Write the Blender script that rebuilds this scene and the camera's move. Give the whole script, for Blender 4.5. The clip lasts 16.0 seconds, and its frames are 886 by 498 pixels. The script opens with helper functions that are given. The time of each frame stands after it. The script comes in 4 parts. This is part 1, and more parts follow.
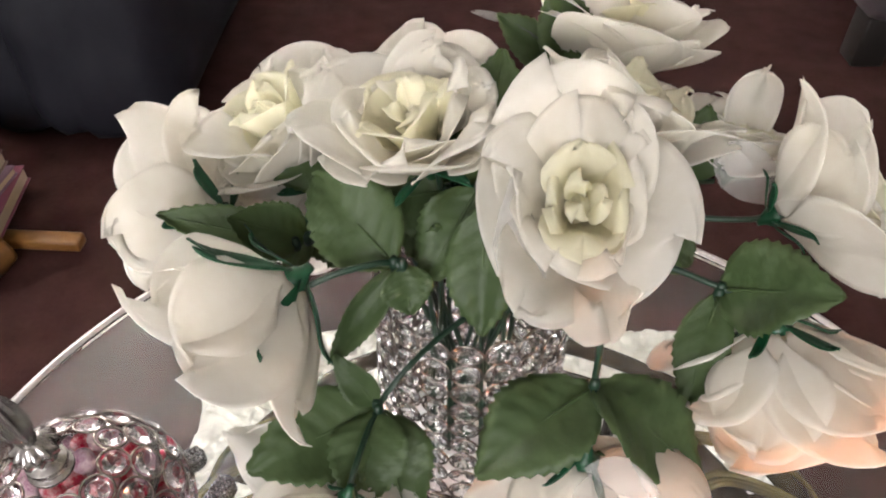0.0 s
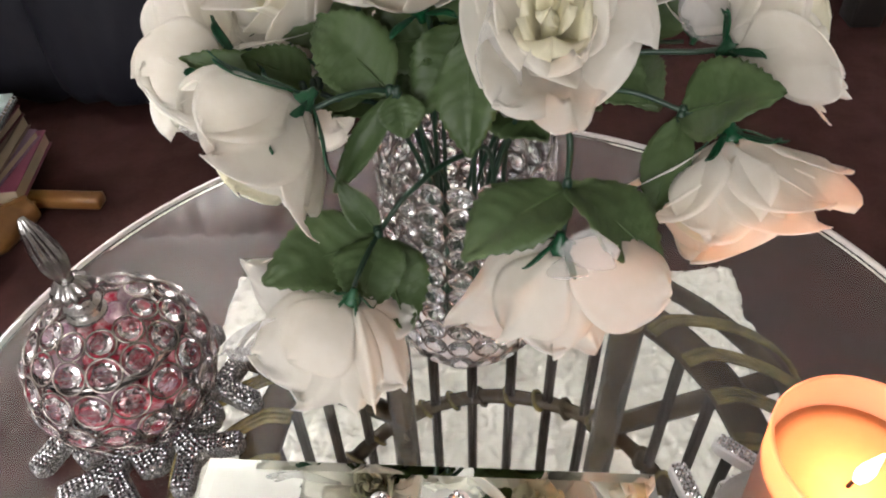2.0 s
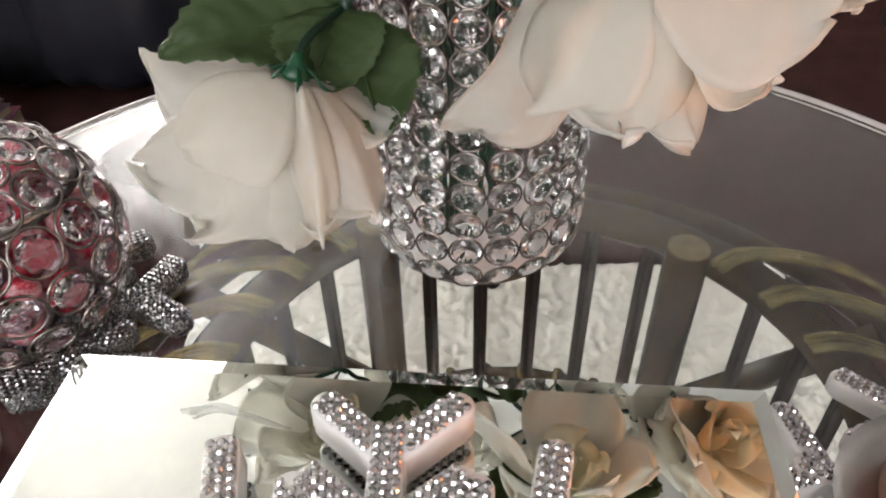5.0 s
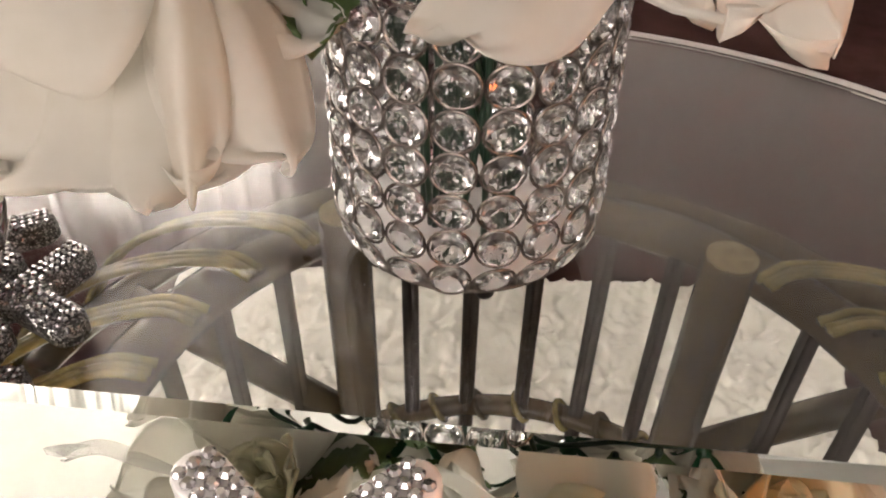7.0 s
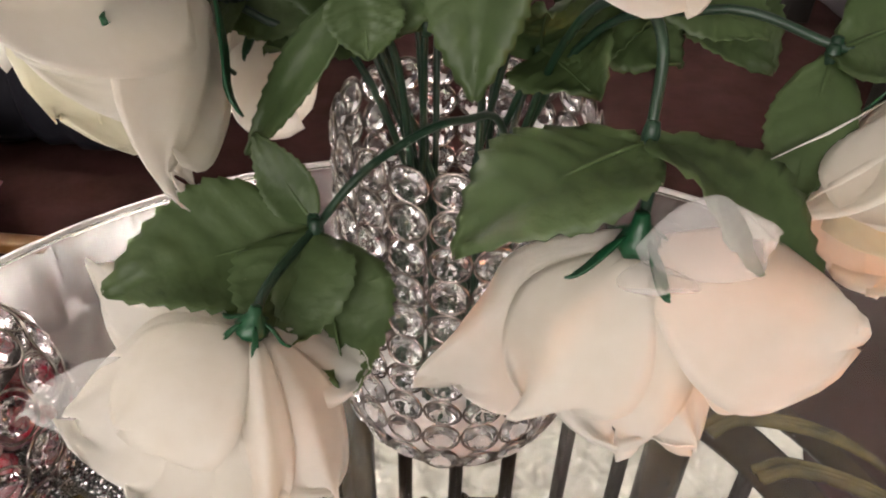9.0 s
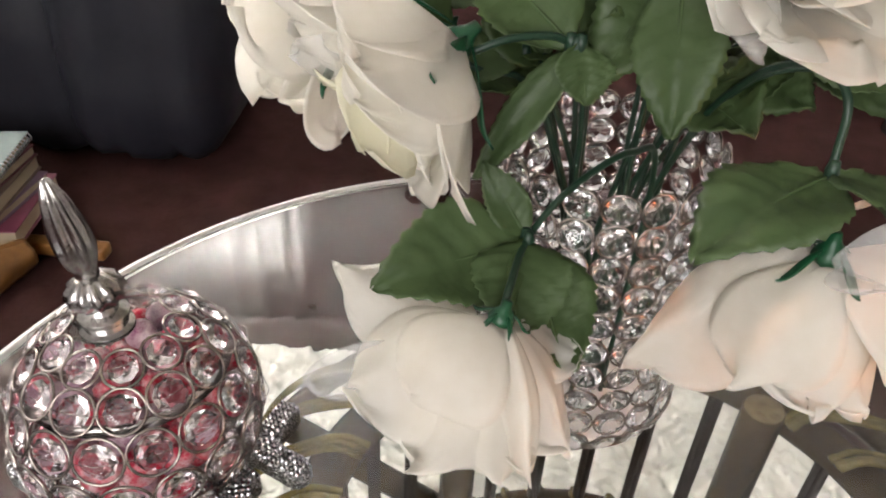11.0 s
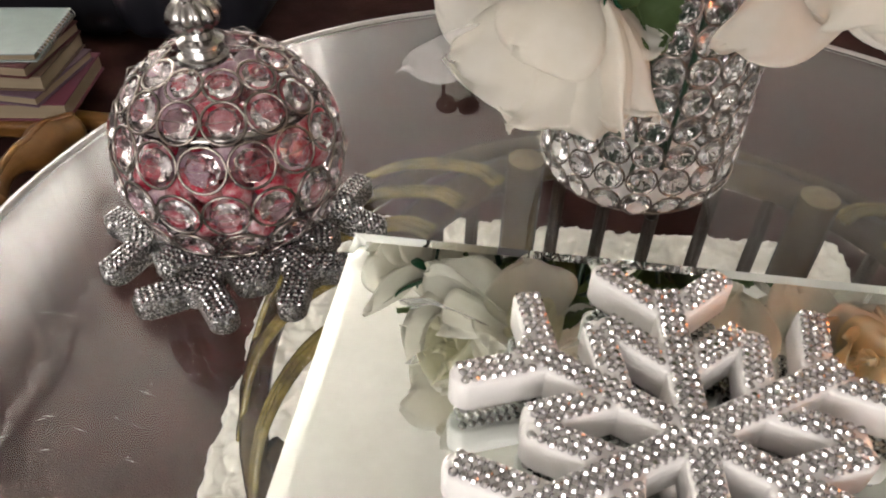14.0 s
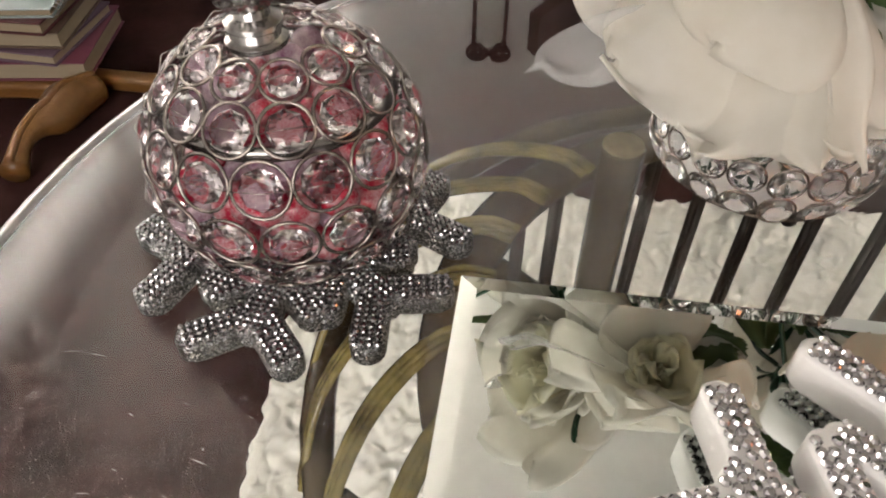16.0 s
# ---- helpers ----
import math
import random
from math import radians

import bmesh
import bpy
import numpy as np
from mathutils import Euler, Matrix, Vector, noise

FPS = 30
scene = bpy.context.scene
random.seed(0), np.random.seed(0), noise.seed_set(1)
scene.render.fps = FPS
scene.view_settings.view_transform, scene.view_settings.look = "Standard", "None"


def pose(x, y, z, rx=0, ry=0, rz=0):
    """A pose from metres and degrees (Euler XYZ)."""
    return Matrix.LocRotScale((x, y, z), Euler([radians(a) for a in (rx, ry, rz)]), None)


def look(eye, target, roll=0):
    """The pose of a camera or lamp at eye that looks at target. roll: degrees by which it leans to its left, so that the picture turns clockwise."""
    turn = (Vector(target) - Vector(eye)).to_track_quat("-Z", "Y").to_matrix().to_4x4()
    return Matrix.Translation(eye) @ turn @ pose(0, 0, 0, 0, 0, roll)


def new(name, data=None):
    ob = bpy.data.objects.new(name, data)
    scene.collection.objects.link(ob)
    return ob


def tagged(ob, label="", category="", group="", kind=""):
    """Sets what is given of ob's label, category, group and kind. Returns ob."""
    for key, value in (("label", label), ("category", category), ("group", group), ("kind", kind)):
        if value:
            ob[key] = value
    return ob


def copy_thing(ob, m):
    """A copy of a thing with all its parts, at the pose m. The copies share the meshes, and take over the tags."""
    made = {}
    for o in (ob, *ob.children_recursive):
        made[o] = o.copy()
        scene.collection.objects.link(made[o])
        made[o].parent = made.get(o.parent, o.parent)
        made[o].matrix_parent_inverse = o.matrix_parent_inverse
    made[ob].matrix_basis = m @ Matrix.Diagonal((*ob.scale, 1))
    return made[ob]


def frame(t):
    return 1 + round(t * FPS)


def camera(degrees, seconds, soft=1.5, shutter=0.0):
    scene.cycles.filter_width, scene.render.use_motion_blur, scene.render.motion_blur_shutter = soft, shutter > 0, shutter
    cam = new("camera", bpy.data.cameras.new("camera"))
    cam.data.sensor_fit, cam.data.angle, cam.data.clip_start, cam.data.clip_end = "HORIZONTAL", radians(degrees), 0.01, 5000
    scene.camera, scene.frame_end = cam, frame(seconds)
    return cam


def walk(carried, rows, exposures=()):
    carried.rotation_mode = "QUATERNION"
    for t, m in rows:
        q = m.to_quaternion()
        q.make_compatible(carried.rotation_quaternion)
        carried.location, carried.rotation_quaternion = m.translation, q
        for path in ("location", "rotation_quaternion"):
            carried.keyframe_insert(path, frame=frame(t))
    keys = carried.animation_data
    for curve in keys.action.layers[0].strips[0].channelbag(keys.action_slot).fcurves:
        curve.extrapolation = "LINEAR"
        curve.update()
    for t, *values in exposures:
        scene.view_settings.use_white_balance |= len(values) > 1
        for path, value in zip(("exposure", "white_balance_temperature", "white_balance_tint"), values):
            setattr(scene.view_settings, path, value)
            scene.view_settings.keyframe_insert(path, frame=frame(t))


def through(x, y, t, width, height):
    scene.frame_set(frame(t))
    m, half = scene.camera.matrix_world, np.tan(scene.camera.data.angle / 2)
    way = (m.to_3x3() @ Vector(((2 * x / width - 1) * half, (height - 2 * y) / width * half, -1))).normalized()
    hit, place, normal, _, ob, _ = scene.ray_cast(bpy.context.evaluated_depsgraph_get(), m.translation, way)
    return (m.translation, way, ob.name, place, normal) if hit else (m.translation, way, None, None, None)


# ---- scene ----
cam = camera(61.8, 16.0, 2.0)
METRES, EYE, TILT, LEAN, TURN = 0.90, 0.984, -44.2, 0.5, 0.0
ROWS = [
    (0.0, 0.0, 0.0, 0.0, 0.0, 0.0, -0.0),
    (0.5, 0.002, -0.005, -0.0204, 0.14, -0.41, 0.22),
    (1.0, -0.0013, -0.0199, -0.051, 0.25, -0.55, 0.52),
    (1.5, 0.001, -0.0374, -0.0755, 0.5, -0.51, 0.71),
    (2.0, 0.0121, -0.0494, -0.1046, 0.97, 0.08, 0.84),
    (2.5, 0.0024, -0.0485, -0.1273, 1.2, 0.84, 0.91),
    (3.0, 0.0011, -0.0207, -0.1535, 1.55, 1.66, 0.95),
    (3.5, -0.0026, 0.0262, -0.1765, 1.67, 2.42, 0.82),
    (4.0, -0.003, 0.0576, -0.2025, 1.68, 3.12, 0.5),
    (4.5, 0.0084, 0.0891, -0.2143, 1.64, 3.75, -0.09),
    (7.0, 0.0206, 0.2369, -0.2225, 1.21, 5.54, -2.89),
    (7.5, 0.0176, 0.2232, -0.1974, 0.94, 5.8, -2.94),
    (8.0, 0.0174, 0.2009, -0.1719, 0.56, 6.31, -2.79),
    (8.5, 0.0216, 0.1709, -0.15, 0.44, 6.76, -2.78),
    (9.0, 0.015, 0.1469, -0.1366, 0.2, 7.39, -2.69),
    (11.5, -0.0954, 0.0696, -0.164, -0.03, 8.27, -3.93),
    (12.0, -0.104, 0.0705, -0.1908, 0.34, 7.16, -4.18),
    (12.5, -0.1023, 0.0737, -0.2205, 0.56, 6.01, -4.26),
    (13.0, -0.0949, 0.0762, -0.2441, 0.76, 5.01, -4.25),
    (13.5, -0.0913, 0.0719, -0.2624, 1.08, 4.09, -4.2),
    (14.0, -0.1007, 0.0749, -0.2715, 1.61, 3.07, -4.19),
    (14.5, -0.1222, 0.1117, -0.2598, 2.37, 1.74, -4.24),
    (15.0, -0.1432, 0.1592, -0.2423, 3.08, 0.38, -4.43),
    (15.5, -0.148, 0.1792, -0.2293, 3.44, -0.68, -4.47),
    (16.0, -0.151, 0.1587, -0.229, 3.19, -1.28, -4.14),
]
EXPOSURES = [(0.0, 0.71, 6500, 11), (1.2, 0.59, 6500, 11), (2.5, 0.43, 6400, 10), (4.5, 0.27, 6300, 9), (7.0, 0.21, 7250, 15), (9.0, 0.5, 7000, 14), (12.0, 0.6, 6500, 9), (13.0, 0.33, 6600, 9), (13.8, 0.16, 6800, 10), (14.5, 0.16, 6900, 10), (16.0, 0.16, 6900, 10)]
walk(cam, [(t, pose(0, 0, EYE, TILT, LEAN, TURN) @ pose(METRES * x, METRES * y, METRES * z, 90 + pitch, roll, yaw)) for t, x, y, z, yaw, pitch, roll in ROWS], EXPOSURES)

# ---- light ----
TOP = 0.4577                     # height of the glass table top
world = bpy.data.worlds.new("world")
scene.world = world
world.use_nodes = True
wn = world.node_tree
sky = wn.nodes.new("ShaderNodeTexSky")
sky.sky_type, sky.sun_disc = "NISHITA", False
sky.sun_elevation, sky.sun_rotation = radians(35), radians(200)
wn.nodes["Background"].inputs["Strength"].default_value = 0.12
wn.links.new(sky.outputs["Color"], wn.nodes["Background"].inputs["Color"])


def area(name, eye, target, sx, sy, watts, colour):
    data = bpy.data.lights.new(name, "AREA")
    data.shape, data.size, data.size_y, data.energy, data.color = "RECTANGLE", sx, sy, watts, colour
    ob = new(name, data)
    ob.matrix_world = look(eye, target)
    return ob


# daylight in the openings of the far and west windows
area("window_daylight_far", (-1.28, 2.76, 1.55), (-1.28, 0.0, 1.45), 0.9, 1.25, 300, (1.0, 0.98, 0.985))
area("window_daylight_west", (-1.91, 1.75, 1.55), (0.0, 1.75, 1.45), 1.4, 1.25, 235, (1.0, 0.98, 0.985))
# added fill from behind the camera, set in an unseen window
area("added_fill_near", (-0.6, -2.53, 1.55), (-0.6, 0.0, 1.5), 1.9, 1.25, 48, (1.0, 0.965, 0.955))
candle_data = bpy.data.lights.new("candle_flame_light", "POINT")
candle_data.energy, candle_data.color, candle_data.shadow_soft_size = 0.30, (1.0, 0.35, 0.12), 0.006
new("candle_flame_light", candle_data).location = (0.214, 0.096, 0.6085)


# ---- materials ----
def mat(name, colour, rough=0.5, metal=0.0, second=None, scale=40.0, var=0.5, bump=0.0, bscale=200.0, trans=0.0, ior=1.45,
        emit=0.0, translucent=0.0, sheen=0.0, island=0.0, spec=0.5, coat=0.0, stretch=(1, 1, 1), depth=0.001, through=None):
    """A surface with colour varied at two scales and fine relief."""
    m = bpy.data.materials.new(name)
    m.use_nodes = True
    t = m.node_tree
    n, l = t.nodes, t.links
    p = n["Principled BSDF"]
    p.inputs["Roughness"].default_value = rough
    p.inputs["Metallic"].default_value = metal
    p.inputs["IOR"].default_value = ior
    p.inputs["Transmission Weight"].default_value = trans
    p.inputs["Sheen Weight"].default_value = sheen
    p.inputs["Specular IOR Level"].default_value = spec
    p.inputs["Coat Weight"].default_value = coat
    co = n.new("ShaderNodeTexCoord")
    mp = n.new("ShaderNodeMapping")
    mp.inputs["Scale"].default_value = stretch
    l.new(co.outputs["Object"], mp.inputs["Vector"])
    second = second or tuple(c * 0.75 for c in colour)
    a = n.new("ShaderNodeTexNoise")
    a.inputs["Scale"].default_value = scale
    a.inputs["Detail"].default_value = 4
    b = n.new("ShaderNodeTexNoise")
    b.inputs["Scale"].default_value = scale * 7
    l.new(mp.outputs["Vector"], a.inputs["Vector"])
    l.new(mp.outputs["Vector"], b.inputs["Vector"])
    add = n.new("ShaderNodeMath")
    add.operation = "MULTIPLY_ADD"
    add.inputs[1].default_value = 0.35
    l.new(b.outputs["Fac"], add.inputs[0])
    l.new(a.outputs["Fac"], add.inputs[2])
    ramp = n.new("ShaderNodeMapRange")
    ramp.inputs["From Min"].default_value, ramp.inputs["From Max"].default_value = 0.45, 0.9
    ramp.inputs["To Max"].default_value = var
    l.new(add.outputs[0], ramp.inputs["Value"])
    mix = n.new("ShaderNodeMix")
    mix.data_type = "RGBA"
    mix.inputs["A"].default_value, mix.inputs["B"].default_value = (*colour, 1), (*second, 1)
    fac = ramp.outputs["Result"]
    if island:
        g = n.new("ShaderNodeObjectInfo")
        s = n.new("ShaderNodeMath")
        s.operation, s.use_clamp = "MULTIPLY_ADD", True
        s.inputs[1].default_value = island
        l.new(g.outputs["Random"], s.inputs[0])
        l.new(fac, s.inputs[2])
        fac = s.outputs[0]
    l.new(fac, mix.inputs["Factor"])
    l.new(mix.outputs["Result"], p.inputs["Base Color"])
    if emit:
        l.new(mix.outputs["Result"], p.inputs["Emission Color"])
        p.inputs["Emission Strength"].default_value = emit
    if bump:
        w = n.new("ShaderNodeTexNoise")
        w.inputs["Scale"].default_value, w.inputs["Detail"].default_value = bscale, 3
        l.new(mp.outputs["Vector"], w.inputs["Vector"])
        u = n.new("ShaderNodeBump")
        u.inputs["Strength"].default_value, u.inputs["Distance"].default_value = bump, depth
        l.new(w.outputs["Fac"], u.inputs["Height"])
        l.new(u.outputs["Normal"], p.inputs["Normal"])
    if translucent:
        tr = n.new("ShaderNodeBsdfTranslucent")
        if through:
            tr.inputs["Color"].default_value = (*through, 1)
        else:
            l.new(mix.outputs["Result"], tr.inputs["Color"])
        sh = n.new("ShaderNodeMixShader")
        sh.inputs["Fac"].default_value = translucent
        l.new(p.outputs[0], sh.inputs[1])
        l.new(tr.outputs[0], sh.inputs[2])
        l.new(sh.outputs[0], n["Material Output"].inputs["Surface"])
    return m


def sheer(name, colour, open_share, rough=0.6):
    """A thin open-woven cloth: part cloth, part gaps."""
    m = mat(name, colour, rough, translucent=0.4, scale=60)
    t = m.node_tree
    n, l = t.nodes, t.links
    last = n["Material Output"].inputs["Surface"].links[0].from_socket
    tp = n.new("ShaderNodeBsdfTransparent")
    grain = n.new("ShaderNodeTexNoise")
    grain.inputs["Scale"].default_value = 1600
    co = n.new("ShaderNodeTexCoord")
    l.new(co.outputs["Object"], grain.inputs["Vector"])
    r = n.new("ShaderNodeMapRange")
    r.inputs["To Min"].default_value, r.inputs["To Max"].default_value = open_share - 0.08, open_share + 0.08
    l.new(grain.outputs["Fac"], r.inputs["Value"])
    sh = n.new("ShaderNodeMixShader")
    l.new(r.outputs["Result"], sh.inputs["Fac"])
    l.new(last, sh.inputs[1])
    l.new(tp.outputs[0], sh.inputs[2])
    l.new(sh.outputs[0], n["Material Output"].inputs["Surface"])
    return m


PETAL = mat("petal_cloth", (0.95, 0.935, 0.90), 0.62, second=(0.83, 0.80, 0.73), scale=25, var=0.6, bump=0.6, bscale=110, translucent=0.74, sheen=0.15, depth=0.0006)
CREAM = mat("petal_cream", (0.95, 0.93, 0.83), 0.62, second=(0.88, 0.86, 0.71), scale=25, var=0.7, bump=0.6, bscale=110, translucent=0.74, sheen=0.15, depth=0.0006)
ORGANZA = sheer("organza", (0.93, 0.92, 0.91), 0.76, 0.35)
LEAF = mat("leaf_cloth", (0.042, 0.074, 0.025), 0.50, second=(0.074, 0.118, 0.044), scale=30, var=0.9, bump=0.5, bscale=350, translucent=0.30, island=0.35, depth=0.0006, through=(0.15, 0.21, 0.06))
CALYX = mat("calyx_plastic", (0.004, 0.048, 0.018), 0.36, second=(0.008, 0.075, 0.030), scale=60, bump=0.3, bscale=500, depth=0.0004)
STEM = mat("stem_plastic", (0.007, 0.026, 0.014), 0.42, second=(0.014, 0.045, 0.022), scale=80, bump=0.2, bscale=600, depth=0.0003)
def acrylic(m, share_of_light):
    """Cut acrylic beads: part of the light is scattered through the body."""
    n, l = m.node_tree.nodes, m.node_tree.links
    out = n["Material Output"].inputs["Surface"]
    last = out.links[0].from_socket
    tp, sh = n.new("ShaderNodeBsdfTranslucent"), n.new("ShaderNodeMixShader")
    tp.inputs["Color"].default_value = (0.95, 0.95, 0.95, 1)
    sh.inputs["Fac"].default_value = share_of_light
    l.new(last, sh.inputs[1])
    l.new(tp.outputs[0], sh.inputs[2])
    l.new(sh.outputs[0], out)
    return m


CRYSTAL = acrylic(mat("crystal_glass", (1, 1, 1), 0.0, second=(0.97, 0.98, 1), trans=1.0, ior=1.52, scale=90), 0.02)
PINKCRYSTAL = mat("crystal_blush", (1.0, 0.94, 0.96), 0.0, second=(1, 0.88, 0.93), trans=1.0, ior=1.52, scale=90)
WIRE = mat("silver_wire", (0.46, 0.43, 0.41), 0.24, 1.0, second=(0.36, 0.34, 0.32), scale=120, var=0.8)
DARKWIRE = mat("bronzed_wire", (0.34, 0.30, 0.28), 0.25, 1.0, second=(0.18, 0.15, 0.13), scale=120, var=0.8)
SILVER = mat("worn_silver", (0.48, 0.46, 0.45), 0.20, 1.0, second=(0.20, 0.19, 0.18), scale=90, var=0.9, bump=0.15, bscale=400)
def glitter(name, dark, bright):
    """Silver flakes, each tilted its own way."""
    m = mat(name, dark, 0.3, 1.0)
    n, l = m.node_tree.nodes, m.node_tree.links
    p = next(q for q in n if q.type == "BSDF_PRINCIPLED")
    co, cells, sep, ramp = n.new("ShaderNodeTexCoord"), n.new("ShaderNodeTexVoronoi"), n.new("ShaderNodeSeparateColor"), n.new("ShaderNodeValToRGB")
    cells.inputs["Scale"].default_value = 1300
    l.new(co.outputs["Object"], cells.inputs["Vector"])
    l.new(cells.outputs["Color"], sep.inputs[0])
    l.new(sep.outputs[0], ramp.inputs["Fac"])
    e = ramp.color_ramp.elements
    e[0].position, e[0].color = 0.60, (*dark, 1)
    e[1].position, e[1].color = 0.92, (*bright, 1)
    l.new(ramp.outputs["Color"], p.inputs["Base Color"])
    geo, off, add = n.new("ShaderNodeNewGeometry"), n.new("ShaderNodeVectorMath"), n.new("ShaderNodeVectorMath")
    off.operation = "MULTIPLY_ADD"
    off.inputs[1].default_value, off.inputs[2].default_value = (1.5, 1.5, 1.5), (-0.75, -0.75, -0.75)
    l.new(cells.outputs["Color"], off.inputs[0])
    l.new(geo.outputs["Normal"], add.inputs[0])
    l.new(off.outputs[0], add.inputs[1])
    norm = n.new("ShaderNodeVectorMath")
    norm.operation = "NORMALIZE"
    l.new(add.outputs[0], norm.inputs[0])
    l.new(norm.outputs[0], p.inputs["Normal"])
    return m


GLITTER = glitter("silver_glitter", (0.12, 0.118, 0.118), (0.85, 0.84, 0.84))
STONE = mat("rhinestone_foil", (0.70, 0.68, 0.69), 0.12, 0.95, second=(0.48, 0.47, 0.48), scale=300, var=0.9, coat=0.6)
SMOKE = mat("grey_rhinestone_foil", (0.38, 0.37, 0.38), 0.16, 0.95, second=(0.22, 0.21, 0.22), scale=300, var=0.9, coat=0.5)
ACRYLIC = mat("white_acrylic", (0.80, 0.78, 0.77), 0.28, second=(0.72, 0.70, 0.69), scale=80, bump=0.1, bscale=300)
MIRROR = mat("mirror_silvering", (0.83, 0.88, 0.845), 0.008, 1.0, second=(0.81, 0.86, 0.825), scale=8)
GLASS = mat("table_glass", (0.95, 0.97, 0.965), 0.0, second=(0.94, 0.96, 0.955), trans=1.0, ior=1.50, scale=5)
RIM = mat("table_rim", (0.66, 0.64, 0.63), 0.30, 0.55, second=(0.50, 0.48, 0.47), scale=30)
RATTAN = mat("rattan_pole", (0.125, 0.088, 0.042), 0.26, second=(0.045, 0.028, 0.014), scale=35, var=1.0, coat=0.3, bump=0.4, bscale=260, stretch=(1, 1, 0.3))
REED = mat("rattan_reed", (0.36, 0.285, 0.095), 0.22, second=(0.045, 0.033, 0.012), scale=55, var=0.9, coat=1.0, bump=0.4, bscale=400)
CUT = mat("sawn_cane", (0.34, 0.27, 0.14), 0.6, second=(0.16, 0.11, 0.05), scale=160, var=1.0, bump=0.5, bscale=700)
DARKCANE = mat("dark_cane", (0.022, 0.013, 0.009), 0.28, second=(0.055, 0.034, 0.020), scale=60, var=0.7, bump=0.3, bscale=300, stretch=(1, 1, 0.25))
RUG = mat("rug_wool", (0.90, 0.88, 0.82), 0.95, second=(0.80, 0.77, 0.68), scale=60, var=0.8, bump=0.6, bscale=500, sheen=0.4, depth=0.002)
CARPET = mat("carpet_pile", (0.060, 0.024, 0.021), 0.95, second=(0.030, 0.012, 0.0105), scale=14, var=0.9, bump=1.0, bscale=500, spec=0.1, depth=0.004)
LEATHER = mat("black_leather", (0.013, 0.013, 0.018), 0.46, second=(0.020, 0.020, 0.026), spec=0.3, scale=9, var=0.8, bump=0.35, bscale=260, depth=0.0015)
LEATHER2 = mat("plum_leather", (0.055, 0.046, 0.052), 0.48, second=(0.075, 0.064, 0.070), scale=9, var=0.8, bump=0.35, bscale=260, depth=0.0015)
WOOD = mat("honey_wood", (0.20, 0.095, 0.026), 0.30, second=(0.11, 0.045, 0.014), scale=14, var=0.9, bump=0.2, bscale=120, stretch=(0.3, 1, 1))
PAPER = mat("book_pages", (0.36, 0.29, 0.20), 0.9, second=(0.24, 0.19, 0.12), scale=20, bump=0.7, bscale=300, stretch=(0.05, 0.05, 4))
CEILING = mat("ceiling_paint", (0.72, 0.70, 0.67), 0.9, scale=3, bump=0.3, bscale=90)
WALL = mat("wall_paint", (0.80, 0.79, 0.78), 0.85, second=(0.74, 0.73, 0.72), scale=3, bump=0.2, bscale=120)
WHITEPAINT = mat("white_paint", (0.78, 0.77, 0.74), 0.5, scale=6)
CURTAIN = mat("sheer_curtain", (0.86, 0.85, 0.83), 0.9, scale=12, translucent=0.55)
IRON = mat("wrought_iron", (0.03, 0.026, 0.024), 0.5, 0.6, scale=60, bump=0.4, bscale=300)
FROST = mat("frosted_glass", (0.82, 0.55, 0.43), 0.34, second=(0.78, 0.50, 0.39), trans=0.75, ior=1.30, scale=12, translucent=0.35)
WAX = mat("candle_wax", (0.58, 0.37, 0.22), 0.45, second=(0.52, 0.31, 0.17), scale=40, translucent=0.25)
FLAME = mat("candle_flame", (1.0, 0.72, 0.34), 0.5, second=(1.0, 0.80, 0.50), emit=9.0, scale=90)
WICK = mat("burnt_wick", (0.015, 0.012, 0.01), 0.9, scale=300)
FOAM = mat("white_enamel", (0.86, 0.86, 0.85), 0.8, second=(0.76, 0.76, 0.75), scale=200, bump=0.6, bscale=600, depth=0.0006)
STEEL = mat("brushed_steel", (0.50, 0.48, 0.47), 0.32, 1.0, scale=80)


# ---- mesh helpers ----
def finish(bm, material, smooth=True):
    me = bpy.data.meshes.new("mesh")
    bmesh.ops.remove_doubles(bm, verts=bm.verts[:], dist=1e-6)
    bmesh.ops.recalc_face_normals(bm, faces=bm.faces[:])
    bm.to_mesh(me)
    bm.free()
    me.materials.append(material)
    if smooth:
        me.polygons.foreach_set("use_smooth", [True] * len(me.polygons))
    return me


def part(name, bm, material, parent=None, label="", smooth=True):
    ob = new(name, finish(bm, material, smooth))
    if parent:
        ob.parent = parent
    if label:
        ob["label"] = label
    return ob


def share(name, me, m, parent=None):
    ob = new(name, me)
    ob.matrix_world = m
    if parent:
        ob.parent = parent
        ob.matrix_parent_inverse = parent.matrix_basis.inverted()
    return ob


def empty(name, label, category, group=""):
    ob = new(name)
    ob.empty_display_size = 0.02
    return tagged(ob, label, category, group)


def spline(points, steps=6):
    """Catmull-Rom through the points."""
    p = [Vector(q) for q in points]
    if len(p) < 3:
        return p
    p = [p[0] * 2 - p[1]] + p + [p[-1] * 2 - p[-2]]
    out = []
    for i in range(1, len(p) - 2):
        for k in range(steps):
            t = k / steps
            a, b, c, d = p[i - 1:i + 3]
            out.append(0.5 * (2 * b + (c - a) * t + (2 * a - 5 * b + 4 * c - d) * t * t + (3 * b - a - 3 * c + d) * t ** 3))
    out.append(p[-2])
    return out


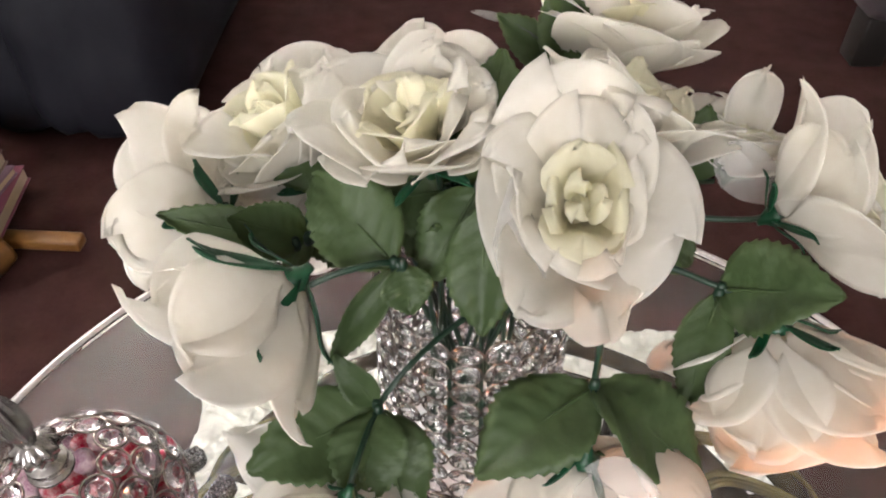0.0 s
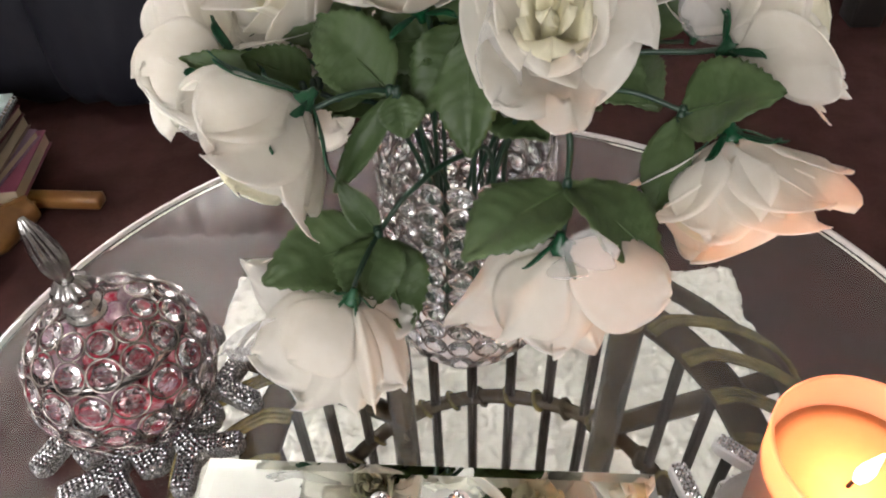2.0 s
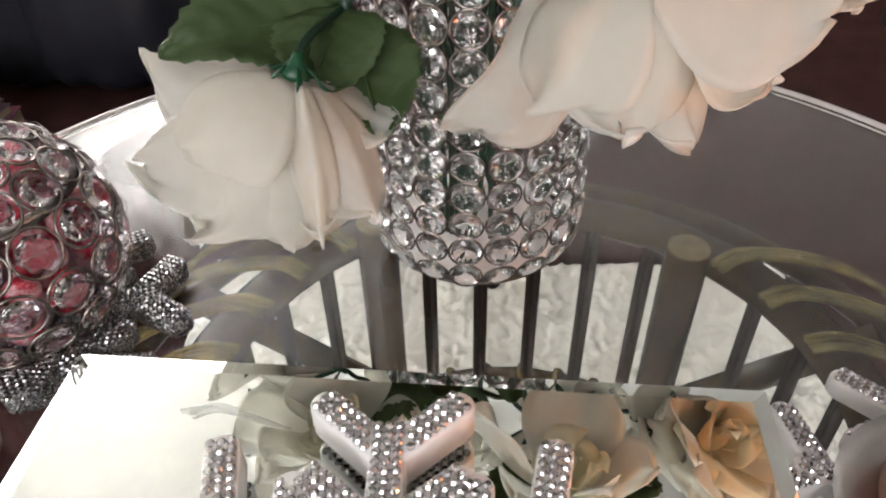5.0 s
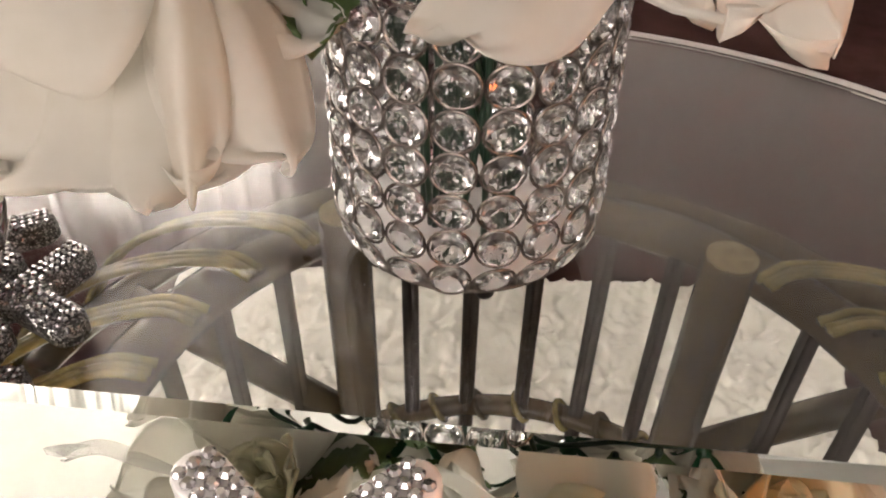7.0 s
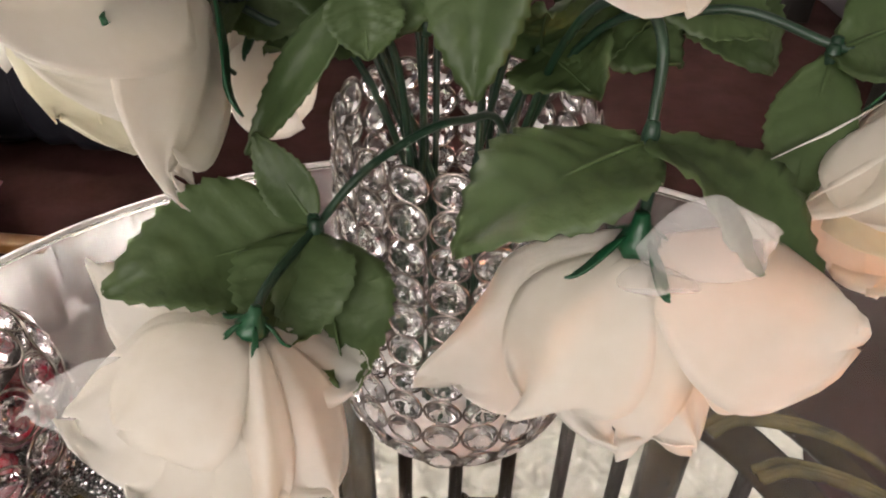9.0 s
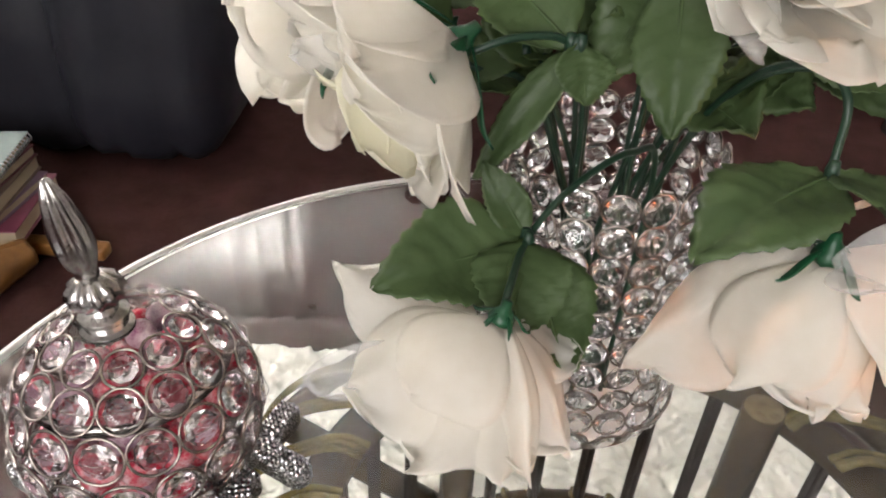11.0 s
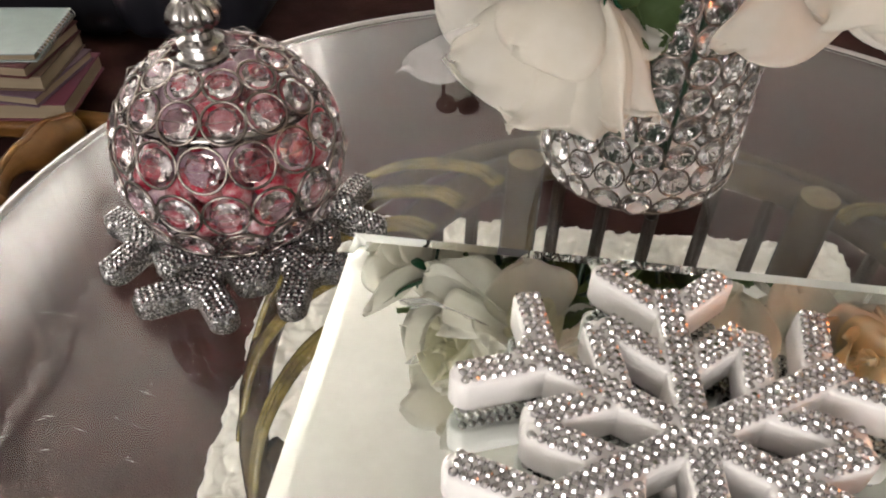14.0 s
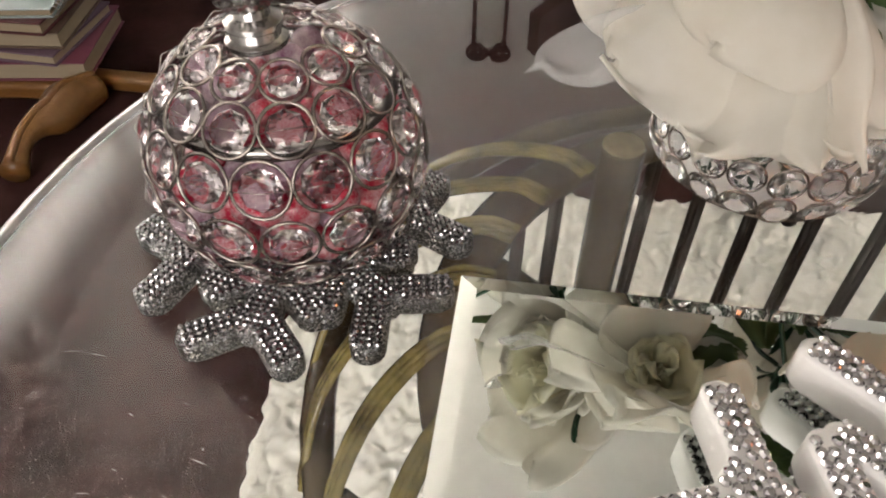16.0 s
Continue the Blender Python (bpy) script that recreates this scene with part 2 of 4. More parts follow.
def tube(bm, line, radius, sides=8, closed=False, knots=0.0):
    """A round tube along a line; radius may be a list or a number."""
    line = [Vector(q) for q in line]
    n = len(line)
    rings, side = [], None
    for i, c in enumerate(line):
        a = line[(i - 1) % n] if closed or i else line[0]
        b = line[(i + 1) % n] if closed or i < n - 1 else line[-1]
        d = (b - a).normalized()
        if side is None:
            side = d.orthogonal().normalized()
        side = (side - d * side.dot(d)).normalized()
        other = d.cross(side)
        r = radius[i] if isinstance(radius, (list, tuple)) else radius
        if knots:
            r *= 1 + knots * (noise.noise(c * 60) + (0.8 if i % 7 == 3 else 0))
        rings.append([bm.verts.new(c + side * (math.cos(2 * math.pi * k / sides) * r) + other * (math.sin(2 * math.pi * k / sides) * r)) for k in range(sides)])
    for i in range(n if closed else n - 1):
        a, b = rings[i], rings[(i + 1) % n]
        for k in range(sides):
            bm.faces.new((a[k], a[(k + 1) % sides], b[(k + 1) % sides], b[k]))
    if not closed:
        bm.faces.new(rings[0][::-1])
        bm.faces.new(rings[-1])
    return bm


def lathe(bm, profile, sides=32, centre=(0, 0, 0), flutes=0, flute=0.0, span=None):
    """Turns a profile of (radius, height) round the z axis."""
    c = Vector(centre)
    rings = []
    for j, (r, z) in enumerate(profile):
        ring = []
        for k in range(sides):
            a = 2 * math.pi * k / sides
            q = r
            if flutes and (span is None or span[0] <= j <= span[1]):
                q = r * (1 + flute * math.cos(flutes * a))
            ring.append(bm.verts.new(c + Vector((math.cos(a) * q, math.sin(a) * q, z))))
        rings.append(ring)
    for a, b in zip(rings, rings[1:]):
        for k in range(sides):
            bm.faces.new((a[k], a[(k + 1) % sides], b[(k + 1) % sides], b[k]))
    if profile[0][0] > 1e-6 and profile[0] != profile[-1]:
        bm.faces.new(rings[0][::-1])
    if profile[-1][0] > 1e-6 and profile[0] != profile[-1]:
        bm.faces.new(rings[-1])
    return bm


def box(bm, lo, hi, bevel=0.0, m=None, segments=2):
    v = [bm.verts.new((x, y, z)) for x in (lo[0], hi[0]) for y in (lo[1], hi[1]) for z in (lo[2], hi[2])]
    f = [bm.faces.new([v[i] for i in q]) for q in ((0, 1, 3, 2), (4, 6, 7, 5), (0, 4, 5, 1), (2, 3, 7, 6), (0, 2, 6, 4), (1, 5, 7, 3))]
    if bevel:
        edges = list({e for q in f for e in q.edges})
        r = bmesh.ops.bevel(bm, geom=edges, offset=bevel, segments=segments, affect="EDGES", profile=0.5)
        v = list({w for q in r["faces"] for w in q.verts} | {w for w in v if w.is_valid})
    if m is not None:
        for w in v:
            w.co = m @ w.co
    return bm


def structure(name, bm, material, label, category, smooth=False):
    return tagged(part(name, bm, material, None, "", smooth), label, category, "", "structure")


# ---- the room ----
X0, X1, Y0, Y1, H = -1.85, 2.6, -2.5, 2.7, 2.5
structure("floor", box(bmesh.new(), (X0 - 0.2, Y0 - 0.2, -0.2), (X1 + 0.2, Y1 + 0.2, 0)), CARPET, "dark maroon brown carpet with short pile", "carpet floor")
structure("ceiling", box(bmesh.new(), (X0 - 0.2, Y0 - 0.2, H), (X1 + 0.2, Y1 + 0.2, H + 0.15)), CEILING, "warm white painted ceiling", "ceiling")
structure("wall_east", box(bmesh.new(), (X1, Y0, 0), (X1 + 0.15, Y1, H)), WALL, "pale grey painted plain wall", "wall")


def window_wall(name, m, length, w0, w1):
    """A wall along x from 0 to length with one opening from w0 to w1, its thickness to +y."""
    bm = bmesh.new()
    box(bm, (0, 0, 0), (w0, 0.15, H))
    box(bm, (w1, 0, 0), (length, 0.15, H))
    box(bm, (w0, 0, 0), (w1, 0.15, 0.85))
    box(bm, (w0, 0, 2.25), (w1, 0.15, H))
    bm.transform(m)
    structure(name, bm, WALL, "pale grey painted wall with a window opening", "wall")


def window(name, m, w0, w1):
    w = tagged(new(name), "white framed window with sheer white curtains", "window", "", "structure")
    mid = (w0 + w1) / 2
    for lo, hi in (((w0, 0.08, 0.85), (w0 + 0.05, 0.12, 2.25)), ((w1 - 0.05, 0.08, 0.85), (w1, 0.12, 2.25)), ((w0 + 0.05, 0.08, 0.85), (w1 - 0.05, 0.12, 0.90)),
                   ((w0 + 0.05, 0.08, 2.20), (w1 - 0.05, 0.12, 2.25)), ((mid - 0.025, 0.08, 0.90), (mid + 0.025, 0.12, 2.20))):
        part("window_frame", box(bmesh.new(), lo, hi, 0.004, m), WHITEPAINT, w, "", False)


north, west, south = pose(X0, Y1, 0), pose(X0, Y0, 0, 0, 0, 90), pose(X1, Y0, 0, 0, 0, 180)
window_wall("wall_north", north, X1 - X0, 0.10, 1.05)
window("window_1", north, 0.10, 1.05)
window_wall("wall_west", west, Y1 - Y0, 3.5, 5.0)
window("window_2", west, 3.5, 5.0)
# unseen south wall and window, added as the opening for the fill lamp
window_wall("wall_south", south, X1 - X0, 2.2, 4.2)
window("unseen_south_window", south, 2.2, 4.2)


def curtain(m, x0, x1, z0, z1, seed):
    bm = bmesh.new()
    rng = random.Random(seed)
    n = 150
    ph = rng.random() * 9
    lo, hi = [], []
    for i in range(n + 1):
        u = i / n
        x = x0 + (x1 - x0) * u
        d = 0.030 * math.sin(x * 46 + ph + 2 * math.sin(x * 6)) + 0.010 * math.sin(x * 97)
        lo.append(bm.verts.new((x, d, z0)))
        hi.append(bm.verts.new((x, d * 0.8, z1)))
    for i in range(n):
        bm.faces.new((lo[i], lo[i + 1], hi[i + 1], hi[i]))
    bm.transform(m)
    ob = tagged(part("curtain", bm, CURTAIN), "sheer white gathered curtain hanging over window", "curtain")
    mod = ob.modifiers.new("thick", "SOLIDIFY")
    mod.thickness = 0.002
    bm = tube(bmesh.new(), [(x0 - 0.02, 0.046, z1 - 0.03), ((x0 + x1) / 2, 0.046, z1 - 0.03), (x1 + 0.03, 0.046, z1 - 0.03)], 0.012, 12)
    bm.transform(m)
    tagged(part("curtain_rod", bm, IRON), "dark iron rod carrying the curtain", "curtain rod")


# sheers hang in front of the openings
curtain(pose(0, Y1 - 0.07, 0), -1.74, -0.74, 0.012, 2.47, 1)
curtain(pose(X0 + 0.07, 0, 0, 0, 0, 90), 0.92, 2.56, 0.012, 2.47, 2)


def sconce():
    s = empty("wall_sconce", "black wrought iron wall sconce with scrolls and a small mirror", "sconce")
    y = Y1 - 0.02
    for sz in (1, -1):
        for sx in (1, -1):
            line = []
            for i in range(26):
                a = i / 25 * 1.75 * 2 * math.pi
                r = 0.045 * (1 - i / 32)
                line.append((-0.19 + sx * (0.05 - math.cos(a) * r), y, 1.63 + sz * (0.14 + math.sin(a) * r)))
            part("scroll", tube(bmesh.new(), line, 0.010, 6), IRON, s)
    for sx in (1, -1):
        part("bar", box(bmesh.new(), (-0.19 + sx * 0.062 - 0.008, y - 0.008, 1.495), (-0.19 + sx * 0.062 + 0.008, y + 0.008, 1.765), 0.002), IRON, s)
    for z in (1.495, 1.765):
        part("crossbar", box(bmesh.new(), (-0.252, y - 0.007, z - 0.008), (-0.128, y + 0.007, z + 0.008), 0.002), IRON, s)
    part("mirror", box(bmesh.new(), (-0.242, y + 0.002, 1.505), (-0.138, y + 0.018, 1.755), 0.001), MIRROR, s, "small clear mirror")


sconce()


def wall_frame():
    f = empty("wall_picture", "dark octagonal wooden frame hanging on the wall", "picture frame")
    c = Vector((0.15, Y1 - 0.022, 1.67))
    for r0, r1, d0, d1, m, nm in ((0.20, 0.155, 0.0, 0.02, IRON, "frame"), (0.154, 0.0, 0.008, 0.02, LEATHER2, "picture")):
        bm = bmesh.new()
        o = [[bm.verts.new(c + Vector((math.cos(radians(22.5 + 45 * k)) * r, d, math.sin(radians(22.5 + 45 * k)) * r))) for k in range(8)] for r, d in ((r0, d1), (r0, d0), (max(r1, 0.001), d0), (max(r1, 0.001), d1))]
        for a, b in zip(o, o[1:] + o[:1]):
            for k in range(8):
                bm.faces.new((a[k], a[(k + 1) % 8], b[(k + 1) % 8], b[k]))
        part(nm, bm, m, f, "", False)


wall_frame()


def puff(bm, lo, hi, r=0.07, swell=0.02, seed=0, crease=()):
    """A padded block with soft edges and uneven, lightly creased faces."""
    b2 = bmesh.new()
    box(b2, lo, hi)
    bmesh.ops.subdivide_edges(b2, edges=b2.edges[:], cuts=11, use_grid_fill=True)
    lo, hi = Vector(lo), Vector(hi)
    for v in b2.verts:
        p = v.co.copy()
        q = Vector((min(max(p[i], lo[i] + r), hi[i] - r) for i in range(3)))
        d = p - q
        if d.length > 1e-6:
            p = q + d.normalized() * r
        n = d.normalized() if d.length > 1e-6 else Vector((0, 0, 0))
        p += n * (swell * noise.noise(p * 2.2 + Vector((seed, 0, 0))) + 0.006 * noise.noise(p * 9 + Vector((0, seed, 0))))
        for cx in crease:
            p += n * -0.022 * math.exp(-((p.x - cx - 0.03 * math.sin(p.z * 5)) / 0.016) ** 2)
        v.co = p
    me = bpy.data.meshes.new("tmp")
    b2.to_mesh(me)
    b2.free()
    bm.from_mesh(me)
    bpy.data.meshes.remove(me)
    return bm


def sofa():
    s = empty("sofa", "black leather padded sofa standing on the carpet", "sofa")
    part("front_panel", puff(bmesh.new(), (-1.50, 1.36, 0.015), (-0.86, 1.62, 0.42), 0.05, 0.02, 1, (-1.02, -1.2, -1.4)), LEATHER, s)
    part("seat_cushion", puff(bmesh.new(), (-1.50, 1.33, 0.40), (-1.20, 2.1, 0.56), 0.07, 0.02, 2), LEATHER, s)
    part("seat_cushion", puff(bmesh.new(), (-1.19, 1.33, 0.40), (-0.87, 2.1, 0.56), 0.07, 0.02, 3), LEATHER, s)
    part("backrest", puff(bmesh.new(), (-1.70, 1.98, 0.05), (-0.62, 2.32, 1.0), 0.12, 0.03, 4), LEATHER, s)
    part("armrest", puff(bmesh.new(), (-0.90, 1.30, 0.01), (-0.56, 2.25, 0.68), 0.11, 0.03, 5, (-0.68, -0.80)), LEATHER, s)
    part("armrest", puff(bmesh.new(), (-1.74, 1.30, 0.01), (-1.48, 2.25, 0.68), 0.11, 0.03, 6), LEATHER, s)
    return s


sofa()


def armchair():
    s = empty("armchair", "plum grey leather armchair on dark feet", "armchair")
    part("body", puff(bmesh.new(), (1.03, 1.66, 0.10), (2.0, 2.45, 0.48), 0.08, 0.02, 7), LEATHER2, s)
    part("armrest", puff(bmesh.new(), (0.98, 1.60, 0.11), (1.24, 2.4, 0.66), 0.09, 0.02, 8), LEATHER2, s)
    part("armrest", puff(bmesh.new(), (1.80, 1.60, 0.11), (2.06, 2.4, 0.66), 0.09, 0.02, 9), LEATHER2, s)
    part("backrest", puff(bmesh.new(), (1.05, 2.2, 0.11), (2.0, 2.5, 1.0), 0.10, 0.02, 10), LEATHER2, s)
    for x in (1.02, 1.96):
        for y in (1.66, 2.34):
            part("foot", box(bmesh.new(), (x, y, 0.0), (x + 0.08, y + 0.08, 0.13), 0.006), IRON, s)
    return s


armchair()


# ---- low carved stand with books ----
def book_stand():
    # cabriole foot in an S-curve, carved with a bead along it
    line = spline([(-0.818, 0.985, 0.040), (-0.840, 0.940, 0.040), (-0.849, 0.898, 0.040), (-0.865, 0.866, 0.042), (-0.869, 0.821, 0.040), (-0.854, 0.760, 0.030)], 6)
    swell = [0.026 + 0.010 * math.sin(6.0 * i / len(line)) for i in range(len(line))]
    s = empty("wooden_stand", "low honey brown carved wooden stand on the carpet", "wooden stand")
    bm = bmesh.new()
    # scalloped board with a rounded lip
    outline = []
    for k in range(96):
        a = 2 * math.pi * k / 96
        q = 1 / max(abs(math.cos(a)), abs(math.sin(a))) ** 0.72
        q *= 1 + 0.018 * math.cos(8 * a)
        outline.append((-1.025 + 0.175 * q * math.cos(a), 1.07 + 0.125 * q * math.sin(a), q))
    rings = [[bm.verts.new((-1.025 + (x + 1.025) * g, 1.07 + (y - 1.07) * g, z)) for x, y, q in outline] for g, z in ((0.93, 0.018), (0.97, 0.024), (0.95, 0.031), (1.0, 0.038), (1.0, 0.045), (0.975, 0.0495), (0.93, 0.050))]
    for a, c in zip(rings, rings[1:]):
        for k in range(96):
            bm.faces.new((a[k], a[(k + 1) % 96], c[(k + 1) % 96], c[k]))
    bm.faces.new(rings[0][::-1])
    bm.faces.new(rings[-1])
    part("top_board", bm, WOOD, s)
    part("carved_foot", tube(bmesh.new(), [(p.x, p.y, max(p.z - 0.006, r + 0.001)) for p, r in zip(line, swell)], swell, 12), WOOD, s)
    part("carved_bead", tube(bmesh.new(), [(p.x, p.y, max(p.z - 0.006, r + 0.001) + r * 0.92) for p, r in zip(line, swell)], 0.007, 8), WOOD, s)
    plank = box(bmesh.new(), (-0.06, -0.017, 0), (0.11, 0.017, 0.024), 0.005)
    plank.transform(pose(-0.80, 1.02, 0.012, 0, 0, -4))
    part("side_plank", plank, WOOD, s, "plain narrow plank end")
    for x, y, dx, dy in ((-1.18, 0.95, -0.05, -0.09), (-1.2, 1.2, -0.08, 0.06)):
        line = spline([(x - dx * 0.5, y - dy * 0.5, 0.040), (x, y, 0.042), (x + dx * 0.5, y + dy * 0.5, 0.036), (x + dx, y + dy, 0.018)], 6)
        rad = [0.020 - 0.006 * i / (len(line) - 1) for i in range(len(line))]
        part("carved_foot", tube(bmesh.new(), [(p.x, p.y, max(p.z, rad[i] + 0.001)) for i, p in enumerate(line)], rad, 10), WOOD, s)


book_stand()


def book(z0, h, w, d, cx, cy, turn, colour, label, spiral=False):
    b = empty("book", label, "book", "books stacked on the stand")
    m = pose(cx, cy, z0, 0, 0, turn)
    c = mat("cover_" + label.split()[0], colour, 0.35, scale=30, var=0.5)
    t = 0.003
    part("page_block", box(bmesh.new(), (-w / 2 + 0.004, -d / 2 + 0.004, t), (w / 2 - 0.004, d / 2 - 0.002, h - t), 0.001, m), PAPER, b, "", False)
    for z in (0, h - t):
        part("cover", box(bmesh.new(), (-w / 2, -d / 2, z), (w / 2, d / 2, z + t), 0.0012, m), c, b, "", False)
    if spiral:
        for i in range(16):
            y = -d / 2 + 0.01 + i * (d - 0.02) / 15
            ring = [m @ Vector((w / 2 + math.cos(a) * 0.007, y, h / 2 + math.sin(a) * 0.008)) for a in [k * math.pi / 5 for k in range(10)]]
            part("spiral_wire", tube(bmesh.new(), ring, 0.0012, 5, True), STEEL, b)
    else:
        part("spine", box(bmesh.new(), (-w / 2 - 0.003, -d / 2, 0.0), (-w / 2 - 0.0002, d / 2, h), 0.001, m), c, b, "", False)


z = 0.0505
for h, w, d, dx, turn, colour, label, sp in (
        (0.034, 0.25, 0.20, 0.000, 6, (0.18, 0.045, 0.075), "pink covered thick paperback book lying flat", False),
        (0.020, 0.23, 0.19, -0.008, -5, (0.15, 0.09, 0.13), "rose patterned slim book lying flat", False),
        (0.030, 0.22, 0.18, -0.006, 3, (0.14, 0.09, 0.06), "brown hardback book with cream pages", False),
        (0.022, 0.22, 0.19, -0.012, -2, (0.10, 0.025, 0.03), "maroon hardback book lying flat", False),
        (0.016, 0.23, 0.19, -0.016, 7, (0.30, 0.36, 0.35), "white notebook with teal spiral binding", True)):
    book(z, h, w, d, -0.955 + dx, 1.06, turn, colour, label, sp)
    z += h + 0.0008


# ---- rug ----
def rug():
    nx, ny = 270, 320
    x0, x1, y0, y1 = -0.382, 0.48, -0.30, 0.80
    verts, faces = [], []
    for j in range(ny + 1):
        for i in range(nx + 1):
            u, v = i / nx, j / ny
            x, y = x0 + (x1 - x0) * u, y0 + (y1 - y0) * v
            p = Vector((x, y, 0))
            e = min(u, 1 - u, v, 1 - v)
            wob = noise.noise(p * 22) * 0.010 + noise.noise(p * 60) * 0.006
            x += wob * (1 if u > 0.9 or u < 0.1 else 0.3)
            y += noise.noise(p * 25 + Vector((5, 0, 0))) * 0.010
            tuft = noise.voronoi(p * 62 + Vector((noise.noise(p * 20), noise.noise(p * 20 + Vector((9, 0, 0))), 0)))[0][0]
            h = 0.016 + 0.010 * math.sqrt(max(0.0, 1 - 1.5 * tuft * tuft)) + 0.005 * abs(noise.noise(p * 48)) + 0.007 * abs(noise.noise(p * 95 + Vector((3, 1, 0)))) + 0.003 * noise.noise(p * 210)
            if e < 0.012:
                h *= max(0.03, e / 0.012)
            verts.append((x, y, max(h, 0.0005)))
    for j in range(ny):
        for i in range(nx):
            a = j * (nx + 1) + i
            faces.append((a, a + 1, a + nx + 2, a + nx + 1))
    me = bpy.data.meshes.new("rug")
    me.from_pydata(verts, [], faces)
    me.polygons.foreach_set("use_smooth", [True] * len(faces))
    me.materials.append(RUG)
    return tagged(new("rug", me), "white shaggy wool rug lying on dark carpet", "rug", "", "structure")


rug()


# ---- rattan pedestal and glass top ----
CX, CY, RB = 0.045, 0.215, 0.178


def ring_point(r, deg, z):
    return Vector((CX + r * math.cos(radians(deg)), CY + r * math.sin(radians(deg)), z))


def pedestal():
    s = empty("rattan_table_base", "olive brown rattan table base with wrapped reed rims", "table base")
    for deg, rp in ((44.5, RB - 0.020), (126, RB - 0.008), (226, RB - 0.008), (314, RB - 0.008)):
        top = ring_point(rp, deg, 0.440)
        part("pole", lathe(bmesh.new(), [(0.0, 0.012), (0.0150, 0.012), (0.0150, 0.0122), (0.0144, 0.20), (0.0149, 0.434), (0.0148, 0.4378), (0.0142, 0.4386), (0.0, 0.4386)], 20, (top.x, top.y, 0.0)), RATTAN, s, "thick cane pole")
        part("cut_end", lathe(bmesh.new(), [(0.0, 0.4388), (0.0137, 0.4388), (0.0137, 0.4398), (0.0, 0.4402)], 20, (top.x, top.y, 0.0)), CUT, s, "pale sawn cane end")
    # thin dark uprights
    for k in range(27):
        deg = (k * 360 / 27 + 97.3) % 360
        if min(abs((deg - q + 180) % 360 - 180) for q in (44.5, 126, 226, 314)) < 5.5:
            continue
        a, b = ring_point(RB + 0.010, deg, 0.02), ring_point(RB + 0.010, deg, 0.40)
        bm = bmesh.new()
        side = Vector((-math.sin(radians(deg)), math.cos(radians(deg)), 0)) * 0.0026
        tube(bm, [a + side, (a + b) / 2 + side, b + side], 0.0034, 8)
        tube(bm, [a - side, (a + b) / 2 - side, b - side], 0.0034, 8)
        part("upright", bm, DARKCANE, s, "thin dark paired cane upright")
    for z, r, nm in ((0.215, 0.0085, "lower_ring"), (0.018, 0.014, "foot_ring")):
        part(nm, tube(bmesh.new(), [ring_point(RB + 0.012, d, z) for d in range(0, 360, 5)], r, 10, True, 0.12), RATTAN, s)
    prof = [(RB + 0.024 + 0.0165 * math.copysign(abs(math.cos(a)) ** 0.6, math.cos(a)), 0.4035 + 0.0095 * math.copysign(abs(math.sin(a)) ** 0.8, math.sin(a))) for a in [k * math.pi / 8 + 0.01 for k in range(16)]]
    band = lathe(bmesh.new(), prof + prof[:1], 72, (CX, CY, 0))
    for v in band.verts:
        v.co.z += 0.0016 * noise.noise(v.co * 30)
    part("top_band", band, RATTAN, s, "broad curved cane band")
    # cane wrapping on the lower ring
    for k in range(36):
        d = k * 10 + 4
        loop = []
        for i in range(12):
            a = i / 12 * 2 * math.pi
            loop.append(ring_point(RB + 0.012 + 0.0105 * math.cos(a), d + 1.9 * math.sin(a), 0.215 + 0.0105 * math.sin(a)))
        part("cane_wrap", tube(bmesh.new(), loop, 0.0028, 6, True), REED if k % 3 else RATTAN, s)
    # outer rail and the reeds draped over both rails
    part("outer_rail", tube(bmesh.new(), [ring_point(RB + 0.096, d, 0.375) for d in range(0, 360, 5)], 0.009, 10, True, 0.1), RATTAN, s)
    for k in range(28):
        deg = k * 360 / 28 + 2
        if 52 < deg < 120 or 232 < deg < 308:
            continue
        for off in (-1.4, 0.0, 1.4):
            j = 0.7 * noise.noise(Vector((deg, off, 0)))
            slant = 24 if 90 < deg < 270 else -24
            line = spline([ring_point(RB + 0.004, deg + off + j, 0.4150), ring_point(RB + 0.028, deg + off + j + slant * 0.1, 0.4195), ring_point(RB + 0.062, deg + off * 0.9 + slant * 0.5, 0.4225),
                           ring_point(RB + 0.090, deg + off * 0.7 + slant * 0.85, 0.4080), ring_point(RB + 0.106, deg + off * 0.5 + slant * 1.1, 0.366)], 4)
            part("reed", tube(bmesh.new(), line, [0.0030 * (1 - 0.30 * i / len(line)) for i in range(len(line))], 7), REED, s, "split yellow olive reed")
    # slanting braces beside the poles
    for d0, d1 in ((46, 20), (126, 152), (226, 200), (314, 340)):
        a, b = ring_point(RB - 0.005, d0, 0.25), ring_point(RB + 0.090, d1, 0.375)
        part("brace", tube(bmesh.new(), [a, (a + b) / 2, b], 0.0115, 12), RATTAN, s)
    return s


pedestal()


